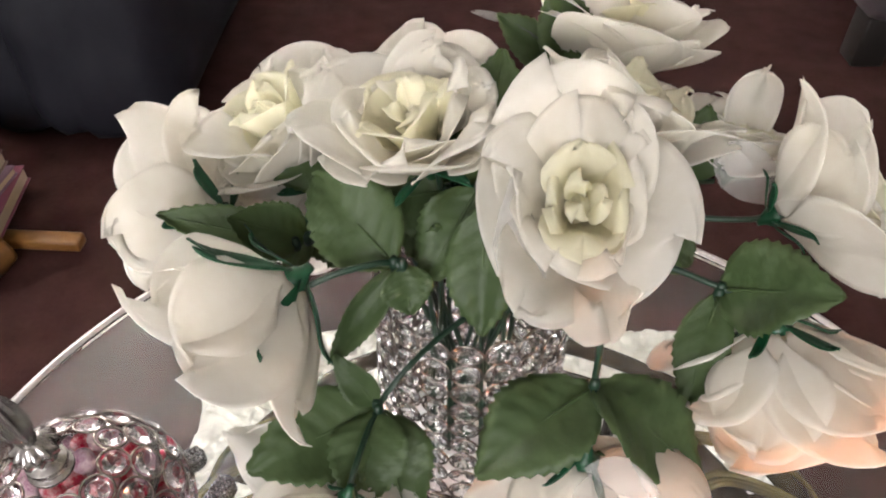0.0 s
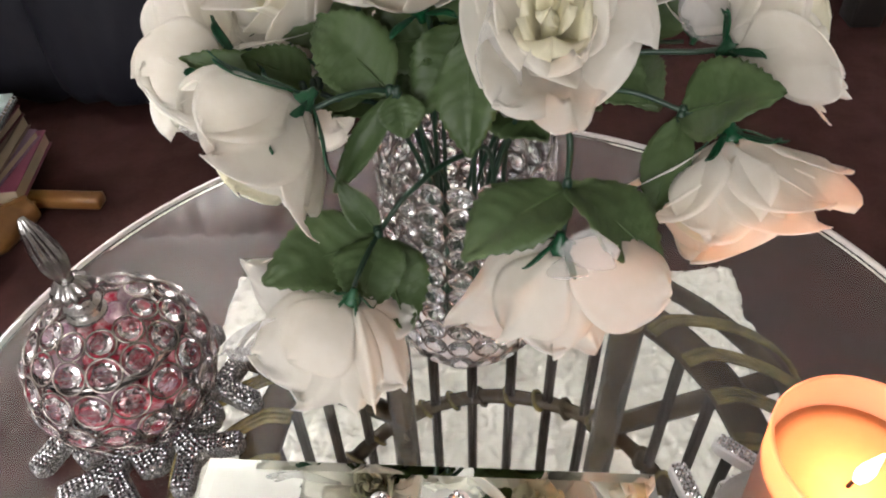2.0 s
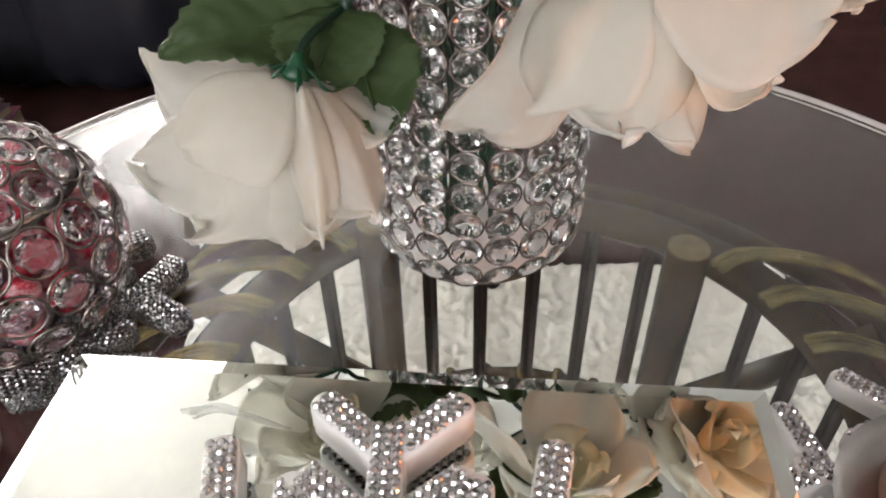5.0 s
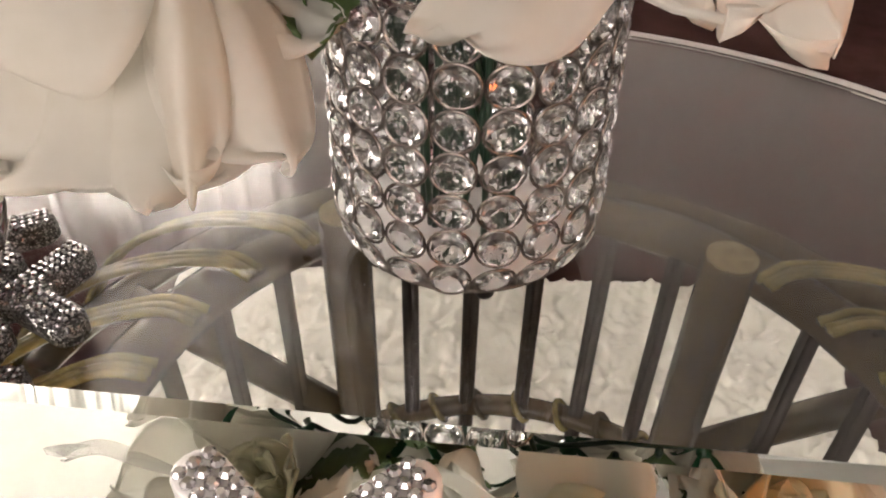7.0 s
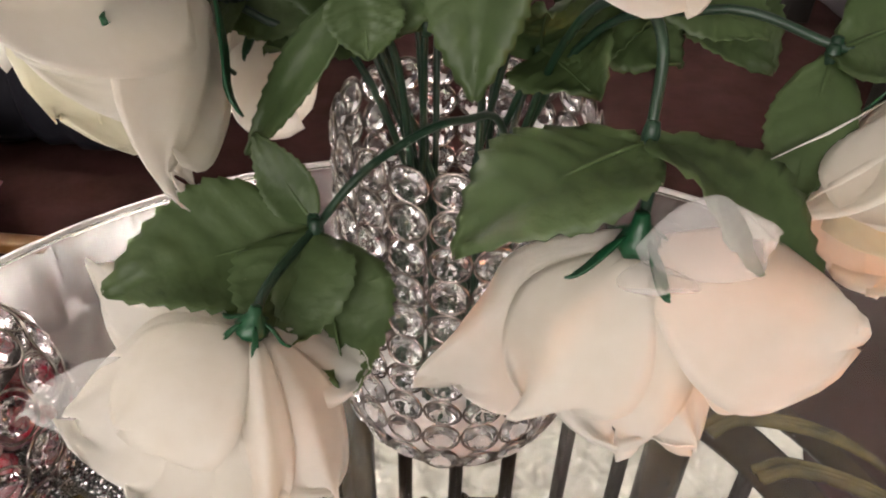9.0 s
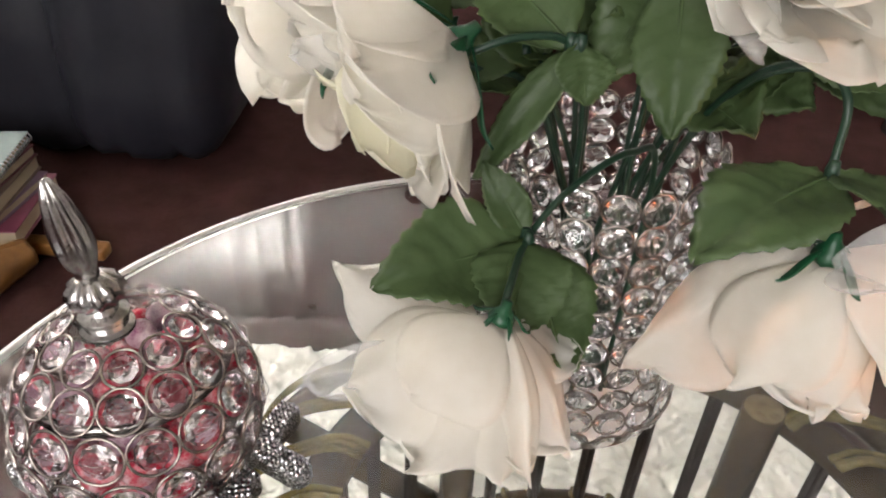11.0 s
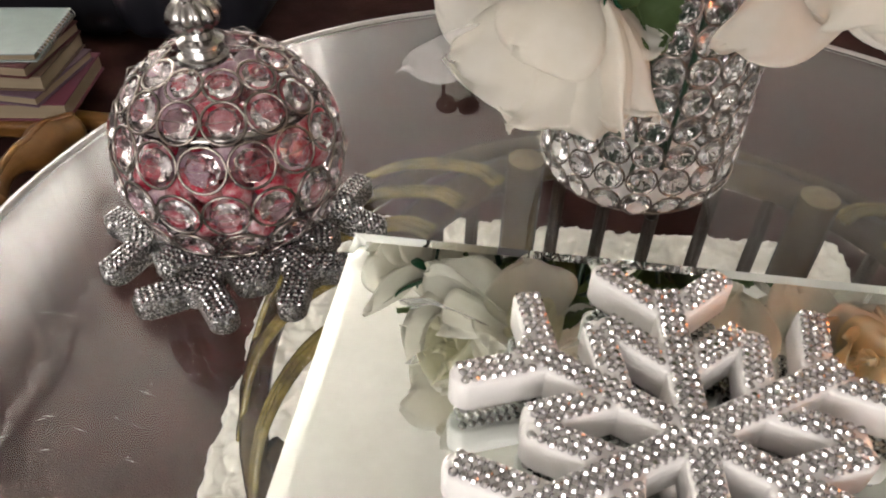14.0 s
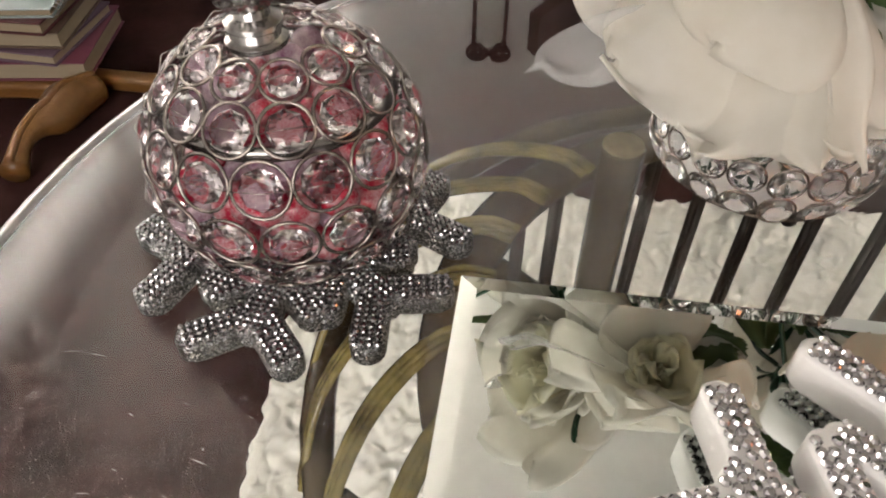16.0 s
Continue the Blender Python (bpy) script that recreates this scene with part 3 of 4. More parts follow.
def glass_table():
    t = empty("glass_table_top", "round clear glass table top with silver rim on rattan base", "table top")
    c, r = (0.013, 0.2, 0), 0.4105
    bm = lathe(bmesh.new(), [(0.0, TOP - 0.0095), (r - 0.002, TOP - 0.0095), (r, TOP - 0.0075), (r, TOP - 0.002), (r - 0.002, TOP), (0.0, TOP)], 160, c)
    for f in bm.faces:
        f.smooth = False
    g = part("glass_disc", bm, GLASS, t, "clear polished glass disc", False)
    g.visible_shadow = False
    part("rim", lathe(bmesh.new(), [(r + 0.0006, TOP - 0.0105), (r + 0.0058, TOP - 0.0095), (r + 0.0070, TOP - 0.005), (r + 0.0058, TOP + 0.0008), (r + 0.0006, TOP + 0.0015), (r + 0.0006, TOP - 0.0105)], 160, c), RIM, t, "silver edge band")


glass_table()


# ---- snowflake stands ----
def stone_mesh(r, material):
    bm = bmesh.new()
    lathe(bm, [(r, 0.0), (r, r * 0.25), (r * 0.55, r * 0.75), (0.0, r * 0.75)], 8)
    return finish(bm, material, False)


STONE_A, STONE_B = stone_mesh(0.00172, STONE), stone_mesh(0.00172, SMOKE)


def flake_lines(r):
    """Centre lines of the arms of a six-armed snowflake."""
    out = []
    for k in range(6):
        a = radians(90 + 60 * k)
        d, s = Vector((math.cos(a), math.sin(a), 0)), Vector((-math.sin(a), math.cos(a), 0))
        out.append((Vector((0, 0, 0)), d * r * 0.80))
        for q in (1, -1):
            out.append((d * r * 0.36, d * r * 0.60 + s * q * r * 0.30))
            out.append((d * r * 0.72, d * r * 0.98 + s * q * r * 0.29))
    return out


def slab(bm, a, b, half, z0, z1, bevel=0.0015):
    """An upright stadium-shaped bar from a to b."""
    d = (b - a).normalized()
    s = Vector((-d.y, d.x, 0))
    ring = []
    for k in range(9):
        t = -math.pi / 2 + math.pi * k / 8
        ring.append(b + d * math.cos(t) * half + s * math.sin(t) * half)
    for k in range(9):
        t = math.pi / 2 + math.pi * k / 8
        ring.append(a + d * math.cos(t) * half + s * math.sin(t) * half)
    mid = (a + b) / 2
    levels = []
    for z, inset in ((z0, bevel), (z0 + bevel, 0), (z1 - bevel, 0), (z1, bevel)):
        levels.append([bm.verts.new(Vector((p.x, p.y, z)) + (mid - p).normalized() * inset) for p in ring])
    n = len(ring)
    for p, q in zip(levels, levels[1:]):
        for k in range(n):
            bm.faces.new((p[k], p[(k + 1) % n], q[(k + 1) % n], q[k]))
    bm.faces.new(levels[0][::-1])
    bm.faces.new(levels[-1])


def flake_stones(r, rows, pitch, half):
    done, out = [], []
    for a, b in flake_lines(r):
        d = (b - a).normalized()
        s = Vector((-d.y, d.x, 0))
        n = int(((b - a).length + half * 0.7) / pitch)
        for i in range(n + 1):
            for j in range(rows):
                p = a + d * i * pitch + s * (j - (rows - 1) / 2) * pitch
                if all((p - q).length > pitch * 0.8 for q in done[-400:]):
                    done.append(p)
                    out.append(p)
    return out


def snowflake(name, label, centre, turn, r, z0, z1, half, body, rows, loose, category, post=None, stone=None):
    s = empty(name, label, category)
    m = pose(centre[0], centre[1], 0, 0, 0, turn)
    for i, (a, b) in enumerate(flake_lines(r)):
        bm = bmesh.new()
        dz = 0.00012 * (i % 9)
        slab(bm, a, b, half, z0 + dz, z1 + dz)
        bm.transform(m)
        part("snowflake_arm", bm, body, s)
    stone = stone or STONE_A
    pts = flake_stones(r, rows, 0.00345, half)
    rng = random.Random(3)
    pts.sort(key=lambda p: -(m @ p).y * 0.3 + abs((m @ p).x - centre[0]) * 0.1)
    bm = bmesh.new()
    for i, p in enumerate(pts):
        w = m @ Vector((p.x, p.y, z1 + 0.0009)) 
        mm = Matrix.Translation(w) @ Euler((rng.uniform(-0.12, 0.12), rng.uniform(-0.12, 0.12), rng.random() * 3)).to_matrix().to_4x4()
        if loose and i < 300:
            share("rhinestone", stone, mm, s)
        else:
            b2 = bmesh.new()
            b2.from_mesh(stone)
            b2.transform(mm)
            me = bpy.data.meshes.new("tmp")
            b2.to_mesh(me)
            b2.free()
            bm.from_mesh(me)
            bpy.data.meshes.remove(me)
    if loose:
        # the underside is studded too
        for p in pts:
            b2 = bmesh.new()
            b2.from_mesh(stone)
            b2.transform(Matrix.Translation(m @ Vector((p.x, p.y, z0 - 0.0006))) @ Matrix.Rotation(math.pi, 4, "X"))
            me = bpy.data.meshes.new("tmp")
            b2.to_mesh(me)
            b2.free()
            bm.from_mesh(me)
            bpy.data.meshes.remove(me)
    if len(bm.verts):
        tagged(part("rhinestone_cover", bm, stone.materials[0], s, "", False), "rows of clear sparkling rhinestones", "", "", "stuff")
    else:
        bm.free()
    if post:
        part("post", lathe(bmesh.new(), [(0.016, post[0]), (0.016, post[1])], 24, (centre[0], centre[1], 0)), STEEL, s)
    return s


# ---- mirror tray on its base ----
def tray():
    t = empty("mirror_tray", "square mirror with sloped edge raised over the glass table", "mirror tray")
    m = pose(-0.147, 0.1415, 0, 0, 0, -3.2)
    w, d, e = 0.271, 0.270, 0.0065
    bm = bmesh.new()
    lo = [bm.verts.new(q) for q in ((0, 0, 0.532), (w, 0, 0.532), (w, -d, 0.532), (0, -d, 0.532))]
    mi = [bm.verts.new((q.co.x, q.co.y, 0.5391)) for q in lo]
    hi = [bm.verts.new(q) for q in ((e, -e, 0.540), (w - e, -e, 0.540), (w - e, -d + e, 0.540), (e, -d + e, 0.540))]
    for a, b in ((lo, mi), (mi, hi)):
        for k in range(4):
            bm.faces.new((a[k], a[(k + 1) % 4], b[(k + 1) % 4], b[k]))
    bm.faces.new(hi)
    bm.faces.new(lo[::-1])
    bm.transform(m)
    part("mirror_plate", bm, MIRROR, t, "bevelled mirror plate", False)
    bm = box(bmesh.new(), (0.06, -d + 0.06, TOP + 0.0004), (w - 0.06, -0.06, 0.5316), 0.002)
    bm.transform(m)
    part("base_block", bm, MIRROR, t, "mirrored block base", False)


tray()
snowflake("snowflake_ornament", "white snowflake candle stand studded with rhinestones on mirror", (-0.015, 0.026), 0, 0.077, 0.5455, 0.5605, 0.0059, ACRYLIC, 3, True, "snowflake", (0.5403, 0.5457))
snowflake("snowflake_stand", "white rhinestone snowflake stand under the candle", (0.217, 0.100), 0, 0.084, 0.4712, 0.4820, 0.0062, ACRYLIC, 3, False, "snowflake", (TOP + 0.0003, 0.4715))


# ---- candle ----
def candle():
    c = (0.217, 0.100, 0)
    s = empty("candle_plate", "round brushed steel plate under the candle", "candle plate")
    part("plate", lathe(bmesh.new(), [(0.0, 0.4842), (0.050, 0.4842), (0.058, 0.4872), (0.0585, 0.4887), (0.050, 0.4856), (0.0, 0.4856)], 56, c), STEEL, s)
    g = empty("jar_candle", "lit cream candle in a frosted glass jar", "candle")
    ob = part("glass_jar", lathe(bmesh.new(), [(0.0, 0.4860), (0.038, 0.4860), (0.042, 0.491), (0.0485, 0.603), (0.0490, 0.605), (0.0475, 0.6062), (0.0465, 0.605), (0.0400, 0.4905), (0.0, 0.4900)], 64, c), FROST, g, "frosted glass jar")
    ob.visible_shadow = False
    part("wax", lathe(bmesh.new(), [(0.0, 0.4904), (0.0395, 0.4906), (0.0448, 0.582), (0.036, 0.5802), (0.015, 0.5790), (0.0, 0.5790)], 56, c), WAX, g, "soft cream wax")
    wx, wy = 0.212, 0.096
    part("wick", tube(bmesh.new(), [(wx, wy, 0.576), (wx + 0.001, wy, 0.584), (wx + 0.003, wy, 0.588)], 0.0011, 6), WICK, g)
    bm = lathe(bmesh.new(), [(0.0, 0.584), (0.0024, 0.586), (0.0040, 0.591), (0.0038, 0.597), (0.0022, 0.604), (0.0008, 0.610), (0.0, 0.612)], 14, (wx + 0.003, wy, 0))
    for v in bm.verts:
        v.co.x += (v.co.z - 0.585) * 0.18
    f = part("flame", bm, FLAME, g, "small bright candle flame")
    f.visible_shadow = False


candle()


# ---- ringed crystals ----
def crystal_mesh(r, thick, material):
    """A round cut crystal: table, kite facets, sharp girdle and a pointed back."""
    bm = bmesh.new()
    n = 8
    rings = []
    for q, h, half in ((0.42, -0.95, 1), (1.0, -0.14, 0), (1.0, 0.06, 0), (0.80, 0.50, 1), (0.50, 0.72, 0)):
        rings.append([bm.verts.new((r * q * math.cos(2 * math.pi * (k + half / 2) / n), r * q * math.sin(2 * math.pi * (k + half / 2) / n), thick * h)) for k in range(n)])
    apex = bm.verts.new((0, 0, -1.35 * thick))
    a, b, c, d, e = rings
    for k in range(n):
        j = (k + 1) % n
        bm.faces.new((apex, a[j], a[k]))
        bm.faces.new((a[k], b[j], b[k]))
        bm.faces.new((a[k], a[j], b[j]))
        bm.faces.new((b[k], b[j], c[j], c[k]))
        bm.faces.new((c[k], c[j], d[k]))
        bm.faces.new((c[j], d[j], d[k]))
        bm.faces.new((d[k], e[j], e[k]))
        bm.faces.new((d[k], d[j], e[j]))
    bm.faces.new(e)
    return finish(bm, material, False)


def ring_mesh(r, wire, material=None):
    bm = bmesh.new()
    tube(bm, [(math.cos(2 * math.pi * k / 20) * r, math.sin(2 * math.pi * k / 20) * r, 0) for k in range(20)], wire, 6, True)
    return finish(bm, material or WIRE)


def facing(place, normal, up=Vector((0, 0, 1)), roll=0.0):
    """A pose whose z axis is the normal."""
    n = Vector(normal).normalized()
    x = up.cross(n).normalized()
    y = n.cross(x)
    m = Matrix((x, y, n)).transposed().to_4x4()
    return Matrix.Translation(place) @ m @ Matrix.Rotation(roll, 4, "Z")


VX, VY, VZ, VR = 0.0155, 0.3180, 0.4800, 0.0640
ROWS_OF_CRYSTALS, ROUND, PITCH = 10, 20, 0.0180


def vase_point(angle, z, r):
    """A point on the vase, which leans slightly away from the candle stand."""
    return Vector((VX + r * math.cos(angle), VY + 0.045 * (z - VZ) + r * math.sin(angle), z))


def vase():
    s = empty("crystal_vase", "cylindrical vase of clear crystals in silver wire rings", "vase")
    cm, rm = crystal_mesh(0.0086, 0.0034, CRYSTAL), ring_mesh(0.0094, 0.00078, DARKWIRE)
    rng = random.Random(5)
    for j in range(ROWS_OF_CRYSTALS):
        zz = VZ + j * PITCH
        rr = VR - (0.0022 if j == 0 else 0.0006 if j == 1 else 0.0002 * j)
        for k in range(ROUND):
            a = 2 * math.pi * (k + 0.67 + 0.012 * j) / ROUND
            n = Vector((math.cos(a), math.sin(a), -0.30 if j == 0 else 0.0))
            p = vase_point(a, zz, rr)
            n += Vector((rng.uniform(-0.10, 0.10), rng.uniform(-0.10, 0.10), rng.uniform(-0.12, 0.12)))
            share("crystal", cm, facing(p, n, roll=rng.random() * 3), s).visible_shadow = False
            share("wire_ring", rm, facing(p, n), s)
    # hoop that carries the lowest row
    part("hoop", tube(bmesh.new(), [vase_point(2 * math.pi * k / 48, VZ - 0.0088, VR - 0.0060) for k in range(48)], 0.0011, 8, True), DARKWIRE, s, "dark wire hoop")
    part("base_plate", lathe(bmesh.new(), [(0.0, VZ - 0.0115), (0.0545, VZ - 0.0115), (0.0570, VZ - 0.0105), (0.0575, VZ - 0.0092), (0.0560, VZ - 0.0086), (0.0, VZ - 0.0086)], 48, (VX, VY, 0)), IRON, s, "thin dark metal base")
    for k in range(4):
        a = radians(-78 + 90 * k)
        part("foot", lathe(bmesh.new(), [(0.0, TOP + 0.0002), (0.0034, TOP + 0.0004), (0.0048, TOP + 0.0025), (0.0040, TOP + 0.0070), (0.0034, VZ - 0.0116), (0.0, VZ - 0.0116)], 12, (VX + 0.047 * math.cos(a), VY + 0.047 * math.sin(a), 0)), IRON, s)
    part("inner_disc", lathe(bmesh.new(), [(0.0, VZ - 0.0084), (0.0545, VZ - 0.0084), (0.0550, VZ - 0.0070), (0.0540, VZ - 0.0060), (0.0, VZ - 0.0060)], 40, (VX, VY, 0)), FOAM, s, "white disc inside the base")


vase()

JC, JR = Vector((-0.2340, 0.229, 0.5235)), 0.0632


def candy_jar():
    s = empty("crystal_candy_jar", "round candy jar of pink tinged crystals with silver finial", "candy jar")
    lid = part("lid_band", lathe(bmesh.new(), [(0.0505, 0.0330), (0.0522, 0.0330), (0.0500, 0.0380), (0.0483, 0.0380), (0.0505, 0.0330)], 48, JC), SILVER, s, "silver band where lid meets bowl")
    rng = random.Random(8)
    for lat, n, rr, first in ((61, 10, 0.0096, -102), (43, 13, 0.0110, -98), (22.5, 15, 0.0120, -84), (-1, 16, 0.0121, -76), (-24.5, 14, 0.0121, -97), (-47, 10, 0.0118, -80)):
        cm, rm = crystal_mesh(rr * 0.78, 0.0034, PINKCRYSTAL), ring_mesh(rr, 0.00085, DARKWIRE)
        ph = first / 360 * n
        for k in range(n):
            a = 2 * math.pi * (k + ph) / n
            la = radians(lat)
            nn = Vector((math.cos(a) * math.cos(la), math.sin(a) * math.cos(la), math.sin(la)))
            p = JC + nn * JR
            tilt = nn + Vector((rng.uniform(-0.09, 0.09), rng.uniform(-0.09, 0.09), rng.uniform(-0.09, 0.09)))
            share("crystal", cm, facing(p, tilt, roll=rng.random() * 3), s)
            share("wire_ring", rm, facing(p, nn), s)
            x = Vector((0, 0, 1)).cross(nn).normalized()
            part("thread_wire", tube(bmesh.new(), [p - x * rr + nn * 0.001, p + nn * 0.0045, p + x * rr + nn * 0.001], 0.00022, 4), WIRE, s)
    # finial, leaning slightly
    z0 = JR - 0.006
    prof = []
    for r, h in ((0.0132, 0.0), (0.0134, 0.0022), (0.0108, 0.0034), (0.0104, 0.0068), (0.0120, 0.0078), (0.0122, 0.0102), (0.0104, 0.0112), (0.0080, 0.0124), (0.0074, 0.0160)):
        prof += [(r, z0 + h), (r - 0.0002, z0 + h + 0.0002)]
    prof = [(0.0, z0)] + prof
    top = JC + Vector((-0.0050, -0.0015, -0.0005))
    bm = lathe(bmesh.new(), prof + [(0.0, z0 + 0.0162)], 40, top)
    part("collar", bm, SILVER, s, "turned silver collar")
    lean = Matrix.Translation(top + Vector((0, 0, z0 + 0.015))) @ Euler((0.03, -0.10, 0)).to_matrix().to_4x4()
    bm = lathe(bmesh.new(), [(0.0, 0.0), (0.007, 0.0), (0.0080, 0.001), (0.0118, 0.004), (0.0132, 0.0085), (0.0118, 0.013), (0.0080, 0.0165), (0.0062, 0.018), (0.0, 0.018)], 48, (0, 0, 0), 12, 0.12, (2, 6))
    bm.transform(lean)
    part("fluted_ball", bm, SILVER, s, "fluted silver ball")
    bm = lathe(bmesh.new(), [(0.0, 0.0175), (0.0052, 0.0175), (0.0058, 0.020), (0.0050, 0.0215), (0.0066, 0.026), (0.0084, 0.034), (0.0080, 0.047), (0.0050, 0.062), (0.0022, 0.071), (0.0, 0.0725)], 48, (0, 0, 0), 9, 0.15, (4, 8))
    bm.transform(lean)
    part("spire", bm, SILVER, s, "fluted pointed silver spire")


candy_jar()
snowflake("glitter_snowflake", "silver glitter snowflake base under the candy jar", (JC.x, JC.y), -10, 0.078, TOP + 0.0003, 0.4700, 0.0084, GLITTER, 4, False, "snowflake", None, STONE_B)


# ---- sweets in the jar ----
RED = mat("sweet_wrapper", (0.68, 0.49, 0.51), 0.22, second=(0.40, 0.012, 0.040), scale=150, var=1.3, coat=0.5)
PURPLE = mat("violet_wrapper", (0.72, 0.60, 0.62), 0.22, second=(0.20, 0.04, 0.13), scale=150, var=0.9, coat=0.5)


def sweets():
    rng = random.Random(11)
    first = {}
    placed = []
    tries = 0
    while len(placed) < 130 and tries < 20000:
        tries += 1
        p = Vector((rng.uniform(-1, 1), rng.uniform(-1, 1), rng.uniform(-1, 0.75))) * (JR - 0.012)
        if p.length > JR - 0.014 or any((p - q).length < 0.0118 for q in placed):
            continue
        placed.append(p)
        kind = rng.random() < 0.3
        m = Matrix.Translation(JC + p) @ Euler((rng.random() * 6, rng.random() * 6, rng.random() * 6)).to_matrix().to_4x4()
        if kind not in first:
            bm = lathe(bmesh.new(), [(0.0, -0.0042), (0.0062, -0.0040), (0.0086, -0.0018), (0.0088, 0.0016), (0.0062, 0.0040), (0.0, 0.0042)], 14)
            ob = part("sweet", bm, PURPLE if kind else RED)
            tagged(ob, "violet and pink wrapped sweet in jar" if kind else "red and white striped round sweet in jar", "sweet", "sweets in the jar")
            ob.matrix_world = m
            first[kind] = ob
        else:
            copy_thing(first[kind], m)


sweets()


# ---- dust on the glass ----
def dust():
    rng = random.Random(17)
    bm = bmesh.new()
    for k in range(240):
        a, r = rng.random() * 6.28, 0.39 * math.sqrt(rng.random())
        c = Vector((0.013 + r * math.cos(a), 0.2 + r * math.sin(a), TOP + 0.0003))
        h = rng.choice((0.00016, 0.00022, 0.0003, 0.0005))
        v = [bm.verts.new(c + Vector(q) * h) for q in ((1, 0.2, 0), (-0.6, 0.9, 0), (-0.5, -0.8, 0), (0, 0, 1.1))]
        for q in ((0, 1, 2), (0, 1, 3), (1, 2, 3), (2, 0, 3)):
            bm.faces.new([v[i] for i in q])
    for k in range(16):
        a = rng.uniform(-0.5, 0.5)
        c = Vector((rng.uniform(-0.33, -0.24), rng.uniform(0.06, 0.16), TOP + 0.0003))
        d = Vector((math.cos(a), math.sin(a), 0)) * rng.uniform(0.002, 0.007)
        e = Vector((-d.y, d.x, 0)).normalized() * 0.00010
        v = [bm.verts.new(q) for q in (c - d, c + e + Vector((0, 0, 0.0001)), c + d, c - e)]
        bm.faces.new(v)
    tagged(part("dust", bm, WHITEPAINT, None, "", False), "fine pale dust specks and lint on glass", "dust", "", "stuff")


dust()


# ---- artificial roses ----
def basis(axis):
    n = Vector(axis).normalized()
    x = (n.orthogonal() if abs(n.z) > 0.98 else Vector((0, 0, 1)).cross(n)).normalized()
    return Matrix((x, n.cross(x), n)).transposed()


def petal(bm, rot, origin, phi, length, width, a0, a1, curl, r0, z0, rng, nu=12, nv=11, ruffle=1.0, bend=1.0):
    """One cupped petal: it leaves the axis at a0 degrees, ends at a1 and curls out at its lip."""
    seed = Vector((rng.random() * 50, rng.random() * 50, rng.random() * 50))
    skew = rng.uniform(-0.2, 0.2)
    flat, folds, phase, side = rng.uniform(0.35, 0.95), rng.uniform(2.0, 4.5), rng.random() * 6.3, rng.uniform(-0.09, 0.09)
    slant, crease, depth, notch = rng.uniform(-0.09, 0.09), rng.uniform(-0.6, 0.6), rng.uniform(-0.10, 0.14), rng.uniform(-0.8, 0.8)
    r, z = r0, z0
    path = [(r, z)]
    for k in range(40):
        v = (k + 0.5) / 40
        al = radians(a0 + (a1 - a0) * (1 - (1 - min(1, v * 1.25)) ** 2) + curl * max(0, v - 0.6) ** 2 / 0.16)
        r += math.sin(al) * length / 40
        z += math.cos(al) * length / 40
        path.append((r, z))
    grid = []
    for j in range(nv + 1):
        v = 1 - (1 - j / nv) ** 1.5
        w = width * (0.22 + 0.78 * math.sin(math.pi / 2 * min(1, v * 1.7)) ** 0.9)
        if v > 0.52:
            w *= max(0.0, 1 - ((v - 0.52) / 0.48) ** 2.8) ** 0.5
        row = []
        for i in range(nu + 1):
            u = -1 + 2 * i / nu
            edge = noise.noise(seed + Vector((u * 2.2, 7, 3)))
            q = v * (1 - 0.05 * abs(u) ** 2 + ruffle * (0.09 * edge + slant * u - 0.035 * math.exp(-((u - notch) / 0.25) ** 2)) * v ** 3)
            k = min(39.999, max(0, q) * 40)
            a, b = path[int(k)], path[min(40, int(k) + 1)]
            t = k - int(k)
            pr, pz = a[0] + (b[0] - a[0]) * t, a[1] + (b[1] - a[1]) * t
            rc = max(pr, length * 0.36)
            de = (u + skew * v * 0.3) * w / rc * bend
            n1 = noise.noise(seed + Vector((u * 0.9, v * 1.1, 0)))
            n2 = noise.noise(seed + Vector((u * 2.4, v * 1.8, 9)))
            n3 = noise.noise(seed + Vector((u * 3.2, v * 0.5, 21)))
            n4 = noise.noise(seed + Vector((u * 7.5, v * 1.2, 33)))
            flare = (abs(u) ** 2.2) * v * v * 0.13 * length
            rr = max(0.0004, pr + (n1 * 0.17 * v + n2 * 0.11 * v * v + n3 * 0.08 * v ** 1.5 + n4 * 0.022 * v ** 3) * length * ruffle + flare - (rc - rc * math.cos(de)) * 0.10
                     + pr * flat * min(1, v * 1.6) * (1 / math.cos(max(-0.95, min(0.95, de))) - 1) + (0.036 * math.sin(u * folds + phase) * v ** 1.4 + side * u * v * v + depth * v ** 1.3 * (math.sqrt((u - crease) ** 2 + 0.05) - 0.45)) * length * ruffle)
            zz = pz + (n2 * 0.05 * v + n3 * 0.02 * v * v) * length * ruffle
            row.append(bm.verts.new(origin + rot @ Vector((rr * math.cos(phi + de), rr * math.sin(phi + de), zz))))
        grid.append(row)
    for a, b in zip(grid, grid[1:]):
        for i in range(nu):
            bm.faces.new((a[i], a[i + 1], b[i + 1], b[i]))
    return bm


def thin(ob, t):
    mod = ob.modifiers.new("thickness", "SOLIDIFY")
    mod.thickness, mod.offset = t, 0
    return ob


